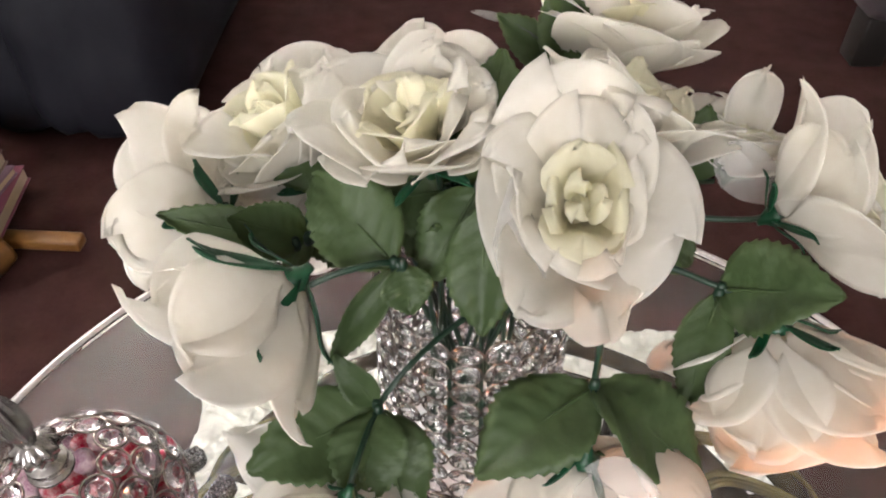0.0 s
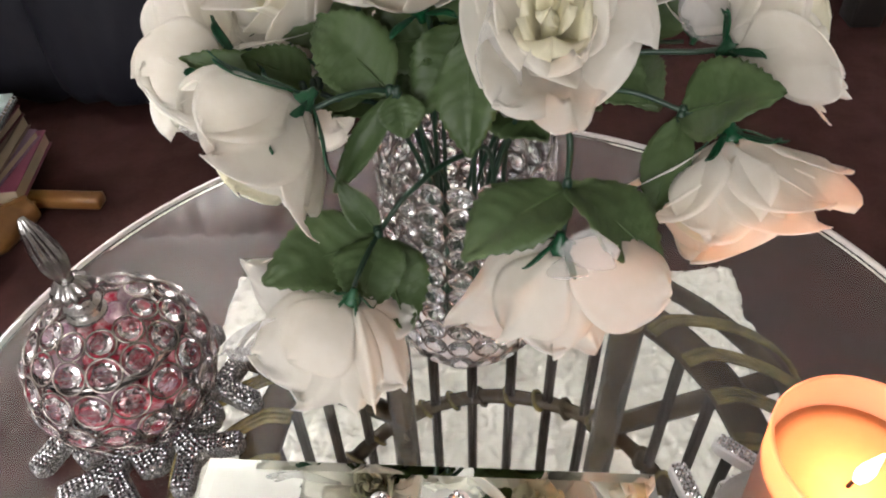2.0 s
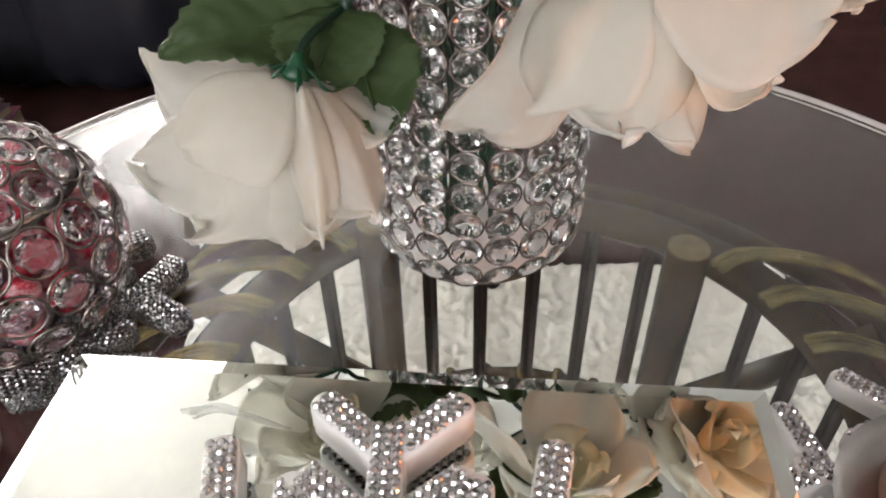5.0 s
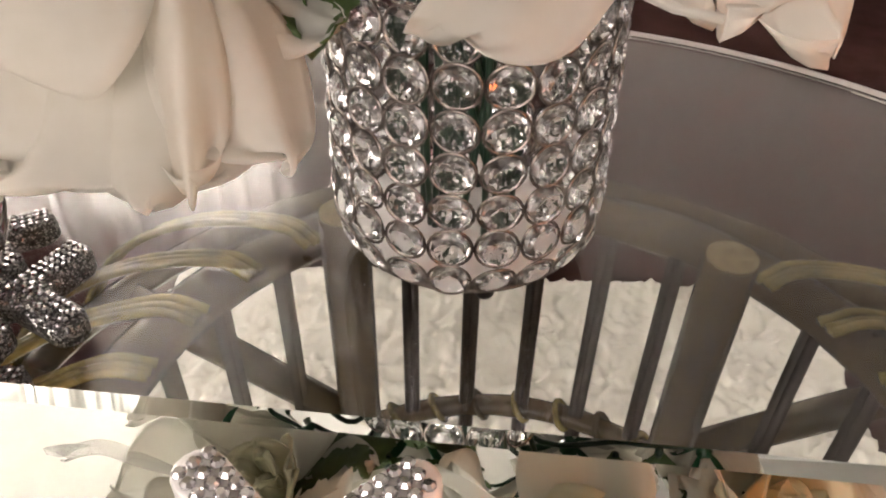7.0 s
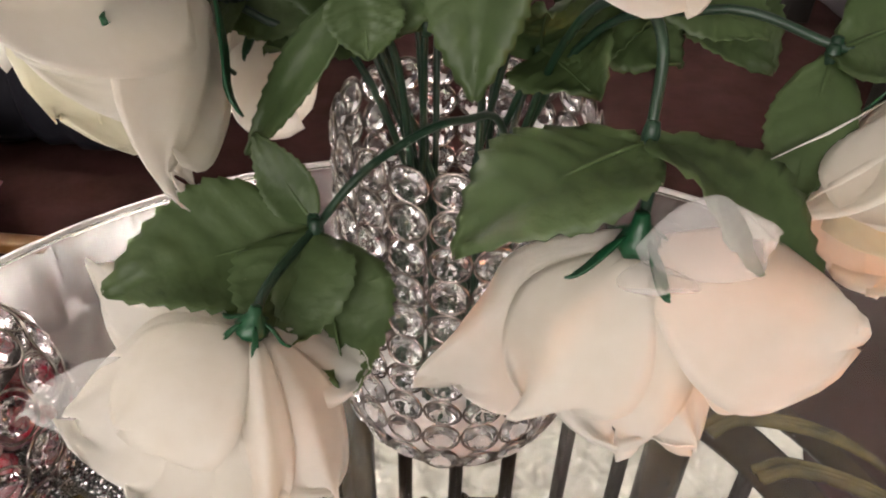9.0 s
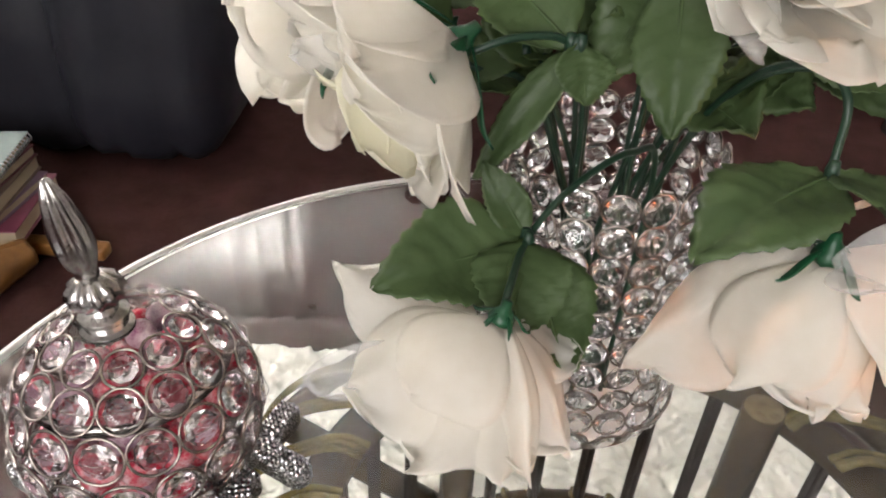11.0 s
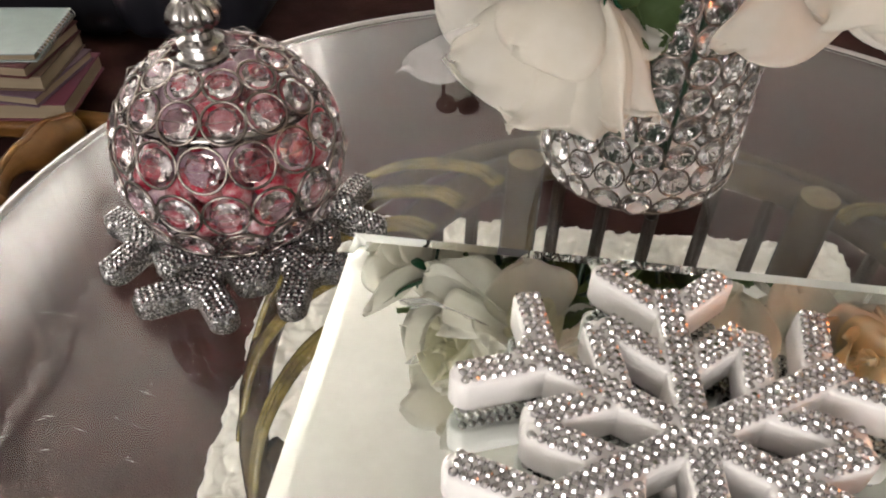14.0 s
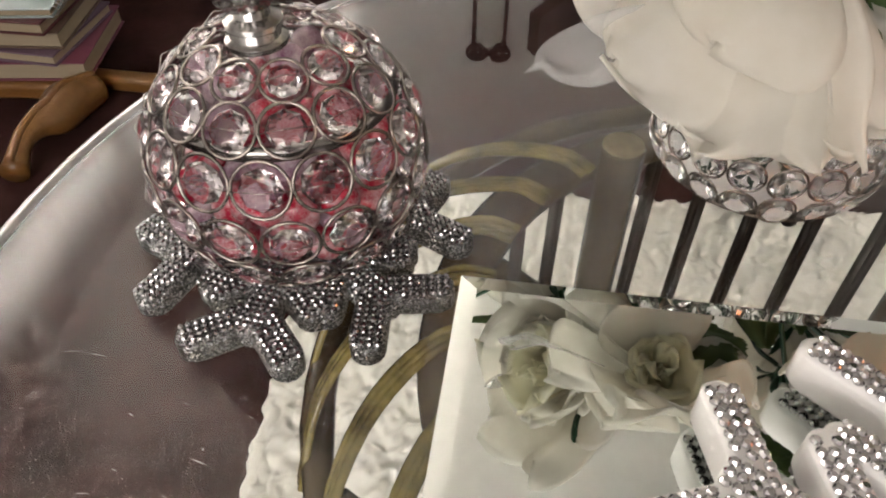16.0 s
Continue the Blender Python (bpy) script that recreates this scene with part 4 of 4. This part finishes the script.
def rose(parent, base, axis, size, opened, seed, organza=1, stretch=(1, 1), sepal=1.0, wild=1.0, sepals=5, core=False):
    """Head of a cloth rose. size: its width; opened: 0 a bud, 1 full-blown; core: the inner petals alone."""
    rng = random.Random(seed)
    rot, o = basis(axis) @ Matrix.Diagonal((*stretch, 1)), Vector(base)
    s = size
    turn = rng.random() * 6.28
    rings = ((3, 0.42, 0.20, 14, -6, 10, 0.012, 0.16, CREAM), (4, 0.52, 0.25, 38, 0 + 16 * opened, 26, 0.018, 0.10, CREAM),
             (5, 0.61, 0.29, 60, 4 + 32 * opened, 40, 0.022, 0.05, PETAL), (6, 0.67, 0.32, 80 - 28 * opened, 10 + 54 * opened, 60, 0.030, 0.0, PETAL))
    bud = lathe(bmesh.new(), [(0.0, 0.02 * s), (0.055 * s, 0.06 * s), (0.078 * s, 0.20 * s), (0.062 * s, 0.31 * s), (0.022 * s, 0.37 * s), (0.0, 0.375 * s)], 16, (0, 0, 0), 3, 0.12, (1, 4))
    bud.transform(Matrix.Translation(o) @ rot.to_4x4())
    part("bud", bud, CREAM, parent)
    for li, (n, ln, wd, a0, a1, curl, r0, z0, m) in enumerate(rings[:2] if core else rings):
        for k in range(n):
            ph = turn + li * 0.7 + 2 * math.pi * k / n + rng.uniform(-0.22, 0.22)
            q = rng.uniform(0.82, 1.16)
            bm = petal(bmesh.new(), rot, o, ph, ln * s * q, wd * s * rng.uniform(0.85, 1.15), a0 + rng.uniform(-6, 6), a1 + rng.uniform(-11, 20) * (0.4 + 0.2 * li) * wild, curl * rng.uniform(0.2, 1.5) * (0.3 + min(0.7, opened * 1.4)) * wild, r0 * s * 2, z0 * s * 0.6, rng, 10 if li < 2 else 18, 11 if li < 2 else 16, 0.65 if li < 2 else 1.0)
            thin(part("petal", bm, m, parent), 0.00035)
    for k in range(organza):
        bm = petal(bmesh.new(), rot, o, turn + 3.6 + 2.4 * k, 0.66 * s, 0.17 * s, 72, 48 + 30 * opened, 70, 0.03 * s, -0.01 * s, rng, 8, 10, 1.3)
        thin(part("organza_petal", bm, ORGANZA, parent, "sheer glittering organza petal"), 0.0002)
    bm = bmesh.new()
    lathe(bm, [(0.0, -0.11 * s), (0.026 * s, -0.11 * s), (0.034 * s, -0.07 * s), (0.058 * s, -0.035 * s), (0.078 * s, 0.0), (0.07 * s, 0.03 * s), (0.0, 0.03 * s)], 12, (0, 0, 0), 5, 0.10, (3, 5))
    bm.transform(Matrix.Translation(o) @ rot.to_4x4())
    part("calyx", bm, CALYX, parent, "moulded green plastic calyx")
    for k in range(sepals):
        bm = petal(bmesh.new(), rot, o, 2 * math.pi * k / sepals + 0.4, (0.22 + 0.14 * rng.random()) * s * sepal, 0.030 * s * sepal, 70, 35 + 38 * opened + rng.uniform(-10, 30), 60, 0.05 * s, -0.035 * s, rng, 4, 8, 0.7)
        thin(part("sepal", bm, CALYX, parent), 0.0008)


def leaf(parent, base, tip, width, normal, seed, fold=0.25, droop=0.12, material=None, label=""):
    """A serrated, veined cloth leaf from base to tip."""
    rng = random.Random(seed)
    b, t = Vector(base), Vector(tip)
    d = t - b
    ln = d.length
    d.normalize()
    n = Vector(normal)
    n = (n - d * n.dot(d)).normalized()
    s = d.cross(n)
    bm = bmesh.new()
    grid = []
    nv, nu = 26, 10
    off = Vector((rng.random() * 30, 0, 0))
    for j in range(nv + 1):
        v = j / nv
        w = width / 2 * (math.sin(math.pi * min(1, v * 0.97 + 0.03) ** 0.82) ** 0.85) if v < 1 else 0.0005
        if j % 2 and 0.04 < v < 0.97:
            w *= 1.07
        row = []
        for i in range(nu + 1):
            u = -1 + 2 * i / nu
            vein = 0.030 * width * math.sin((v * 1.0 - abs(u) * 0.22) * 44) * (1 - abs(u) * 0.5) * min(1, abs(u) * 3)
            h = abs(u) * w * fold - droop * ln * (v - 0.35) ** 2 + vein + 0.16 * width * noise.noise(off + Vector((u * 1.1, v * 2.2, 0))) * (0.3 + abs(u))
            row.append(bm.verts.new(b + d * ln * (v + 0.035 * abs(u) * (1 if j % 2 else 0.4)) + s * u * w + n * h))
        grid.append(row)
    for a, c in zip(grid, grid[1:]):
        for i in range(nu):
            bm.faces.new((a[i], a[i + 1], c[i + 1], c[i]))
    ob = thin(part("leaf", bm, material or LEAF, parent, label), 0.0004)
    rib = [b + d * ln * k / 8 + n * (-droop * ln * (k / 8 - 0.35) ** 2 - 0.0002) for k in range(8)]
    part("midrib", tube(bmesh.new(), rib, [0.0008 * (1 - k / 9) + 0.0002 for k in range(8)], 5), LEAF, parent)
    return ob


def wing(parent, base, tip, width, normal, seed, material=None, cup=-0.35, bulge=0.14):
    """A single loose petal of cloth that stands away from its head."""
    rng = random.Random(seed)
    b, d = Vector(base), Vector(tip) - Vector(base)
    ln = d.length
    d.normalize()
    n = Vector(normal)
    n = (n - d * n.dot(d)).normalized()
    side, off = d.cross(n), Vector((rng.random() * 30, rng.random() * 30, 0))
    folds, phase, amp = rng.uniform(3.0, 5.5), rng.random() * 6.3, (0.0 if material is ORGANZA else rng.uniform(0.045, 0.075))
    bm, grid, nu, nv = bmesh.new(), [], 14, 18
    for j in range(nv + 1):
        v = 1 - (1 - j / nv) ** 1.4
        w = width / 2 * (0.20 + 0.80 * math.sin(math.pi / 2 * min(1, v * 1.6)))
        if v > 0.6:
            w *= max(0.0, 1 - ((v - 0.6) / 0.4) ** 3) ** 0.5
        row = []
        for i in range(nu + 1):
            u = -1 + 2 * i / nu
            lip = (0.13 * noise.noise(off + Vector((u * 2.2, 4, 0))) + 0.05 * noise.noise(off + Vector((u * 6.0, 7, 0)))) * v ** 3
            h = cup * w * u * u + bulge * ln * 4 * v * (1 - v) + 1.9 * ln * max(0.0, v - 0.70) ** 2 + amp * ln * math.sin(u * folds + phase + v) * v ** 1.2 + 0.10 * ln * noise.noise(off + Vector((u * 1.4, v * 1.6, 2))) * v + 0.035 * ln * noise.noise(off + Vector((u * 3.5, v * 1.5, 8))) * v
            row.append(bm.verts.new(b + d * ln * v * (1 - 0.06 * u * u + lip) + side * u * w + n * h))
        grid.append(row)
    for a, c in zip(grid, grid[1:]):
        for i in range(nu):
            bm.faces.new((a[i], a[i + 1], c[i + 1], c[i]))
    sheer_one = material is ORGANZA
    return thin(part("organza_petal" if sheer_one else "petal", bm, material or PETAL, parent, "sheer glittering organza petal" if sheer_one else ""), 0.0002 if sheer_one else 0.00035)


CAMWARD = (0.0, -0.7, 0.75)
SPRIGS = 0


def sprig(label, stem, head, leaves, forks=(), wings=()):
    """One stem out of the vase with its rose and leaves. stem: points from the vase to the calyx."""
    global SPRIGS
    SPRIGS += 1
    s = empty("rose_stem", label, "artificial rose", "roses in the vase")
    part("stem", tube(bmesh.new(), spline(stem, 7), 0.00165, 8), STEM, s)
    for f in forks:
        part("side_stem", tube(bmesh.new(), spline(f, 5), 0.0012, 7), STEM, s)
    if head:
        rose(s, *head)
    for k, w in enumerate(wings):
        wing(s, w[0], w[1], w[2], w[3], SPRIGS * 20 + k, *w[4:])
    for k, (b, t, w, n, *more) in enumerate(leaves):
        leaf(s, b, t, w, n, SPRIGS * 10 + k, *more)
    for b in {tuple(q[0]) for q in leaves}:
        part("node", lathe(bmesh.new(), [(0.0, -0.004), (0.0022, -0.0035), (0.0028, 0.0), (0.0020, 0.004), (0.0, 0.0045)], 8, b), STEM, s)
    return s


W = "ivory cloth rose "
FOOT = [(VX + 0.022 * math.cos(k * 1.9), VY + 0.022 * math.sin(k * 1.9), VZ - 0.0055) for k in range(14)]
# hanging over the front of the vase
sprig(W + "hanging head down with three dark leaves", [FOOT[0], (0.034, 0.300, 0.640), (0.012, 0.268, 0.672), (-0.018, 0.240, 0.668), (-0.037, 0.222, 0.652), (-0.046, 0.186, 0.654), (-0.049, 0.176, 0.646)],
      ((-0.0490, 0.174, 0.647), (-0.24, -0.24, -0.94), 0.070, 0.0, 43, 0, (1.0, 1.0), 0.5, 0.8, 5, True),
      [((-0.037, 0.222, 0.651), (-0.099, 0.186, 0.651), 0.046, (0.1, -0.55, 0.8)), ((-0.037, 0.221, 0.650), (-0.020, 0.172, 0.622), 0.040, (0.35, -0.5, 0.75)),
       ((-0.037, 0.220, 0.652), (-0.046, 0.172, 0.640), 0.040, (0, -0.6, 0.8)), ((-0.038, 0.223, 0.652), (-0.058, 0.232, 0.682), 0.018, (0.2, -0.9, 0.3))], (),
      [((-0.056, 0.174, 0.642), (-0.104, 0.161, 0.612), 0.060, (-0.6, -0.45, 0.6), None, -0.4, 0.12), ((-0.052, 0.172, 0.644), (-0.076, 0.140, 0.601), 0.048, (-0.4, -0.7, 0.5)), ((-0.051, 0.170, 0.647), (-0.080, 0.147, 0.627), 0.052, (-0.4, -0.6, 0.7), None, -0.35, 0.24), ((-0.046, 0.168, 0.647), (-0.040, 0.136, 0.604), 0.017, (0.3, -0.9, 0.3), None, -1.0, 0.20),
       ((-0.048, 0.171, 0.644), (-0.048, 0.138, 0.600), 0.042, (0.1, -0.85, 0.4)), ((-0.045, 0.173, 0.644), (-0.028, 0.146, 0.604), 0.038, (0.7, -0.6, 0.3)),
       ((-0.045, 0.176, 0.642), (-0.019, 0.180, 0.620), 0.030, (0.5, -0.2, 0.8), None, -0.3, 0.05), ((-0.052, 0.180, 0.643), (-0.060, 0.198, 0.602), 0.056, (-0.2, 0.9, 0.3)),
       ((-0.060, 0.180, 0.636), (-0.114, 0.222, 0.622), 0.046, (-0.2, -0.4, 0.9), None, -0.5, 0.02), ((-0.080, 0.172, 0.630), (-0.124, 0.172, 0.606), 0.022, (-0.2, -0.7, 0.7), ORGANZA, 0.1, 0.0)])
sprig(W + "hanging wide open above the candle", [FOOT[1], (0.040, 0.295, 0.655), (0.050, 0.255, 0.715), (0.060, 0.222, 0.736), (0.066, 0.204, 0.730), (0.066, 0.197, 0.706), (0.064, 0.181, 0.700), (0.061, 0.171, 0.690)],
      ((0.061, 0.170, 0.688), (0.04, -0.06, -0.99), 0.080, 0.0, 47, 0, (1.0, 0.95), 0.7, 0.8, 4, True),
      [((0.066, 0.197, 0.706), (0.012, 0.161, 0.697), 0.046, (-0.05, -0.12, 1.0), 0.15, 0.3), ((0.066, 0.197, 0.706), (0.117, 0.166, 0.680), 0.048, (0.25, -0.12, 1.0), 0.15, 0.3)], (),
      [((0.064, 0.170, 0.686), (0.110, 0.146, 0.673), 0.052, (0.3, -0.6, 0.8), None, -0.3, 0.08), ((0.058, 0.171, 0.687), (0.020, 0.184, 0.618), 0.046, (-0.8, -0.5, 0.3)),
       ((0.059, 0.166, 0.686), (0.036, 0.150, 0.646), 0.046, (-0.6, -0.7, 0.5)), ((0.061, 0.165, 0.686), (0.057, 0.146, 0.640), 0.044, (0.0, -0.9, 0.3)),
       ((0.063, 0.166, 0.686), (0.077, 0.152, 0.633), 0.030, (0.4, -0.85, 0.2)), ((0.065, 0.170, 0.686), (0.102, 0.166, 0.642), 0.048, (0.8, -0.3, 0.4)),
       ((0.062, 0.176, 0.686), (0.072, 0.206, 0.626), 0.056, (0.2, 0.9, 0.3)),
       ((0.060, 0.164, 0.688), (0.086, 0.148, 0.710), 0.022, (0.1, -0.8, 0.5), ORGANZA, 0.1, 0.0), ((0.062, 0.162, 0.687), (0.062, 0.142, 0.690), 0.020, (0.0, -0.5, 0.9), ORGANZA, 0.1, 0.0)])
# left side
sprig(W + "leaning out sideways with green calyx", [FOOT[2], (-0.010, 0.285, 0.665), (-0.020, 0.262, 0.715), (-0.030, 0.252, 0.730), (-0.050, 0.244, 0.732), (-0.066, 0.240, 0.727)],
      ((-0.072, 0.240, 0.731), (-0.76, -0.36, -0.54), 0.094, 0.26, 23, 0, (1, 1), 1.4, 0.9),
      [((-0.026, 0.253, 0.728), (-0.067, 0.288, 0.756), 0.044, (0.2, -0.75, 0.6)), ((-0.024, 0.252, 0.727), (-0.062, 0.233, 0.674), 0.018, (-0.3, -0.8, 0.5)), ((-0.022, 0.252, 0.728), (-0.018, 0.238, 0.708), 0.026, (0.2, -0.8, 0.5))], (),
      [((-0.098, 0.232, 0.730), (-0.134, 0.226, 0.724), 0.020, (-0.1, -0.6, 0.8), ORGANZA, 0.2, 0.0)])
sprig(W + "half open at the outer side of bunch", [FOOT[3], (-0.025, 0.300, 0.670), (-0.065, 0.292, 0.700), (-0.105, 0.300, 0.716), (-0.118, 0.304, 0.716)],
      ((-0.124, 0.307, 0.714), (-0.86, 0.42, -0.20), 0.084, 0.62, 24, 0, (1, 1), 1.3),
      [((-0.080, 0.282, 0.714), (-0.146, 0.280, 0.738), 0.024, (0.1, -0.6, 0.8)), ((-0.075, 0.288, 0.712), (-0.108, 0.272, 0.742), 0.030, (0.0, -0.7, 0.7)), ((-0.072, 0.290, 0.712), (-0.098, 0.300, 0.690), 0.032, CAMWARD)])
sprig(W + "opened upwards at the back of bunch", [FOOT[4], (-0.025, 0.335, 0.680), (-0.055, 0.362, 0.720), (-0.074, 0.358, 0.710)],
      ((-0.078, 0.356, 0.718), (-0.55, -0.10, 0.82), 0.094, 0.30, 25, 0),
      [((-0.050, 0.345, 0.730), (-0.095, 0.320, 0.728), 0.036, CAMWARD), ((-0.048, 0.340, 0.735), (-0.030, 0.315, 0.765), 0.040, CAMWARD)])
# middle
sprig(W + "tilted back with an organza petal", [FOOT[5], (-0.004, 0.315, 0.690), (-0.004, 0.296, 0.745), (-0.008, 0.294, 0.760)],
      ((-0.010, 0.296, 0.756), (-0.22, -0.08, 0.97), 0.088, 0.36, 26, 0),
      [((0.000, 0.300, 0.735), (-0.050, 0.290, 0.735), 0.040, CAMWARD), ((0.004, 0.300, 0.740), (0.030, 0.290, 0.790), 0.034, CAMWARD), ((-0.002, 0.302, 0.725), (-0.020, 0.275, 0.712), 0.034, CAMWARD)])
sprig(W + "large full-blown, facing outward in front", [FOOT[6], (0.022, 0.300, 0.690), (0.040, 0.275, 0.730), (0.057, 0.266, 0.742)],
      ((0.0600, 0.262, 0.752), (-0.06, -0.62, 0.76), 0.080, 0.34, 27, 0, (0.90, 1.18)),
      [((0.018, 0.268, 0.752), (0.016, 0.230, 0.700), 0.036, (-0.2, -0.8, 0.5)), ((0.016, 0.285, 0.750), (-0.012, 0.255, 0.712), 0.036, CAMWARD), ((0.020, 0.300, 0.755), (0.028, 0.330, 0.800), 0.034, CAMWARD)], (),
      [((0.026, 0.262, 0.776), (0.037, 0.217, 0.737), 0.022, (-0.3, -0.6, 0.7), ORGANZA, 0.1, 0.05)])
sprig(W + "standing upright at the top of bunch", [FOOT[7], (0.030, 0.345, 0.690), (0.072, 0.375, 0.715), (0.092, 0.392, 0.732)],
      ((0.096, 0.396, 0.744), (0.18, 0.30, 0.92), 0.098, 0.30, 28, 2),
      [((0.072, 0.385, 0.752), (0.030, 0.395, 0.786), 0.026, CAMWARD, 0.25, 0.1), ((0.072, 0.385, 0.755), (0.062, 0.395, 0.805), 0.032, CAMWARD), ((0.074, 0.386, 0.750), (0.085, 0.372, 0.780), 0.026, CAMWARD)])
sprig(W + "behind the large front rose", [FOOT[8], (0.035, 0.320, 0.690), (0.068, 0.310, 0.730), (0.080, 0.308, 0.742)],
      ((0.084, 0.310, 0.748), (0.42, 0.30, 0.85), 0.080, 0.40, 29, 0),
      [((0.085, 0.300, 0.722), (0.118, 0.262, 0.712), 0.036, CAMWARD)])
# right side
sprig(W + "small, half hidden, with organza", [FOOT[9], (0.050, 0.335, 0.680), (0.120, 0.345, 0.700), (0.160, 0.347, 0.702)],
      ((0.168, 0.349, 0.706), (0.25, 0.25, 0.93), 0.066, 0.30, 30, 0),
      [((0.140, 0.345, 0.705), (0.146, 0.350, 0.752), 0.034, CAMWARD), ((0.110, 0.330, 0.700), (0.135, 0.290, 0.690), 0.040, CAMWARD)], (),
      [((0.168, 0.346, 0.718), (0.178, 0.372, 0.764), 0.030, CAMWARD, None, 0.3, 0.0), ((0.180, 0.300, 0.726), (0.144, 0.322, 0.742), 0.030, CAMWARD, ORGANZA, 0.2, 0.0)])
sprig(W + "leaning outward on a long stem", [FOOT[10], (0.050, 0.310, 0.690), (0.100, 0.285, 0.728), (0.145, 0.277, 0.734), (0.158, 0.277, 0.735)],
      ((0.164, 0.277, 0.737), (0.86, 0.06, 0.42), 0.086, 0.44, 31, 0),
      [])
sprig(W + "drooping, tinted orange by candle light", [FOOT[11], (0.050, 0.292, 0.680), (0.095, 0.262, 0.720), (0.135, 0.249, 0.714), (0.150, 0.232, 0.716)],
      ((0.156, 0.226, 0.712), (0.22, -0.42, -0.82), 0.088, 0.55, 32, 0, (1, 1), 1.0, 1.2),
      [((0.135, 0.249, 0.713), (0.166, 0.212, 0.750), 0.044, (-0.1, -0.6, 0.8)), ((0.134, 0.247, 0.711), (0.115, 0.205, 0.676), 0.026, (-0.5, -0.6, 0.5))])
# behind
sprig(W + "turned away behind the vase", [FOOT[12], (0.000, 0.345, 0.680), (-0.012, 0.372, 0.716), (-0.012, 0.382, 0.718)],
      ((-0.012, 0.390, 0.716), (-0.10, 0.96, -0.15), 0.080, 0.35, 33, 0),
      [((-0.030, 0.302, 0.700), (-0.064, 0.300, 0.742), 0.034, (0.2, -0.8, 0.4)), ((-0.004, 0.312, 0.716), (-0.034, 0.318, 0.757), 0.036, CAMWARD), ((-0.002, 0.292, 0.700), (-0.006, 0.268, 0.736), 0.030, (0.1, -0.9, 0.3)), ((-0.040, 0.300, 0.705), (-0.085, 0.296, 0.700), 0.028, CAMWARD), ((-0.010, 0.360, 0.705), (-0.040, 0.335, 0.720), 0.036, CAMWARD), ((-0.008, 0.355, 0.700), (0.020, 0.330, 0.715), 0.036, CAMWARD)])
sprig(W + "low behind the bunch near the sofa side", [FOOT[13], (-0.030, 0.335, 0.675), (-0.065, 0.350, 0.690), (-0.078, 0.358, 0.688)],
      ((-0.084, 0.362, 0.686), (-0.70, 0.55, -0.35), 0.082, 0.40, 34, 0),
      [])
# leafy side stems without flowers, low in the middle of the bunch
LEAFY = "green cloth rose leaves on a bare stem in the vase"
for k, (foot, node, tips) in enumerate((
        (5, (0.044, 0.300, 0.690), (((0.062, 0.262, 0.688), 0.044), ((0.084, 0.292, 0.706), 0.038), ((0.040, 0.262, 0.720), 0.040))),
        (8, (0.066, 0.315, 0.700), (((0.098, 0.288, 0.690), 0.044), ((0.102, 0.330, 0.716), 0.040), ((0.070, 0.282, 0.728), 0.038))),
        (3, (-0.030, 0.318, 0.694), (((-0.066, 0.290, 0.690), 0.040), ((-0.052, 0.318, 0.728), 0.040), ((-0.020, 0.284, 0.716), 0.036))),
        (12, (-0.010, 0.340, 0.706), (((-0.046, 0.352, 0.722), 0.042), ((-0.012, 0.318, 0.740), 0.040), ((0.028, 0.345, 0.726), 0.040))))):
    base = Vector(FOOT[foot]) + Vector((0.004, 0.003, 0))
    stem = [base, base.lerp(Vector(node), 0.55) + Vector((0, 0.004, 0.02)), Vector(node)]
    ob = sprig(LEAFY, stem, None, [(node, tip, w, (0.1 * (k - 2), -0.45, 0.85)) for tip, w in tips])
    ob["category"] = "leaf stem"
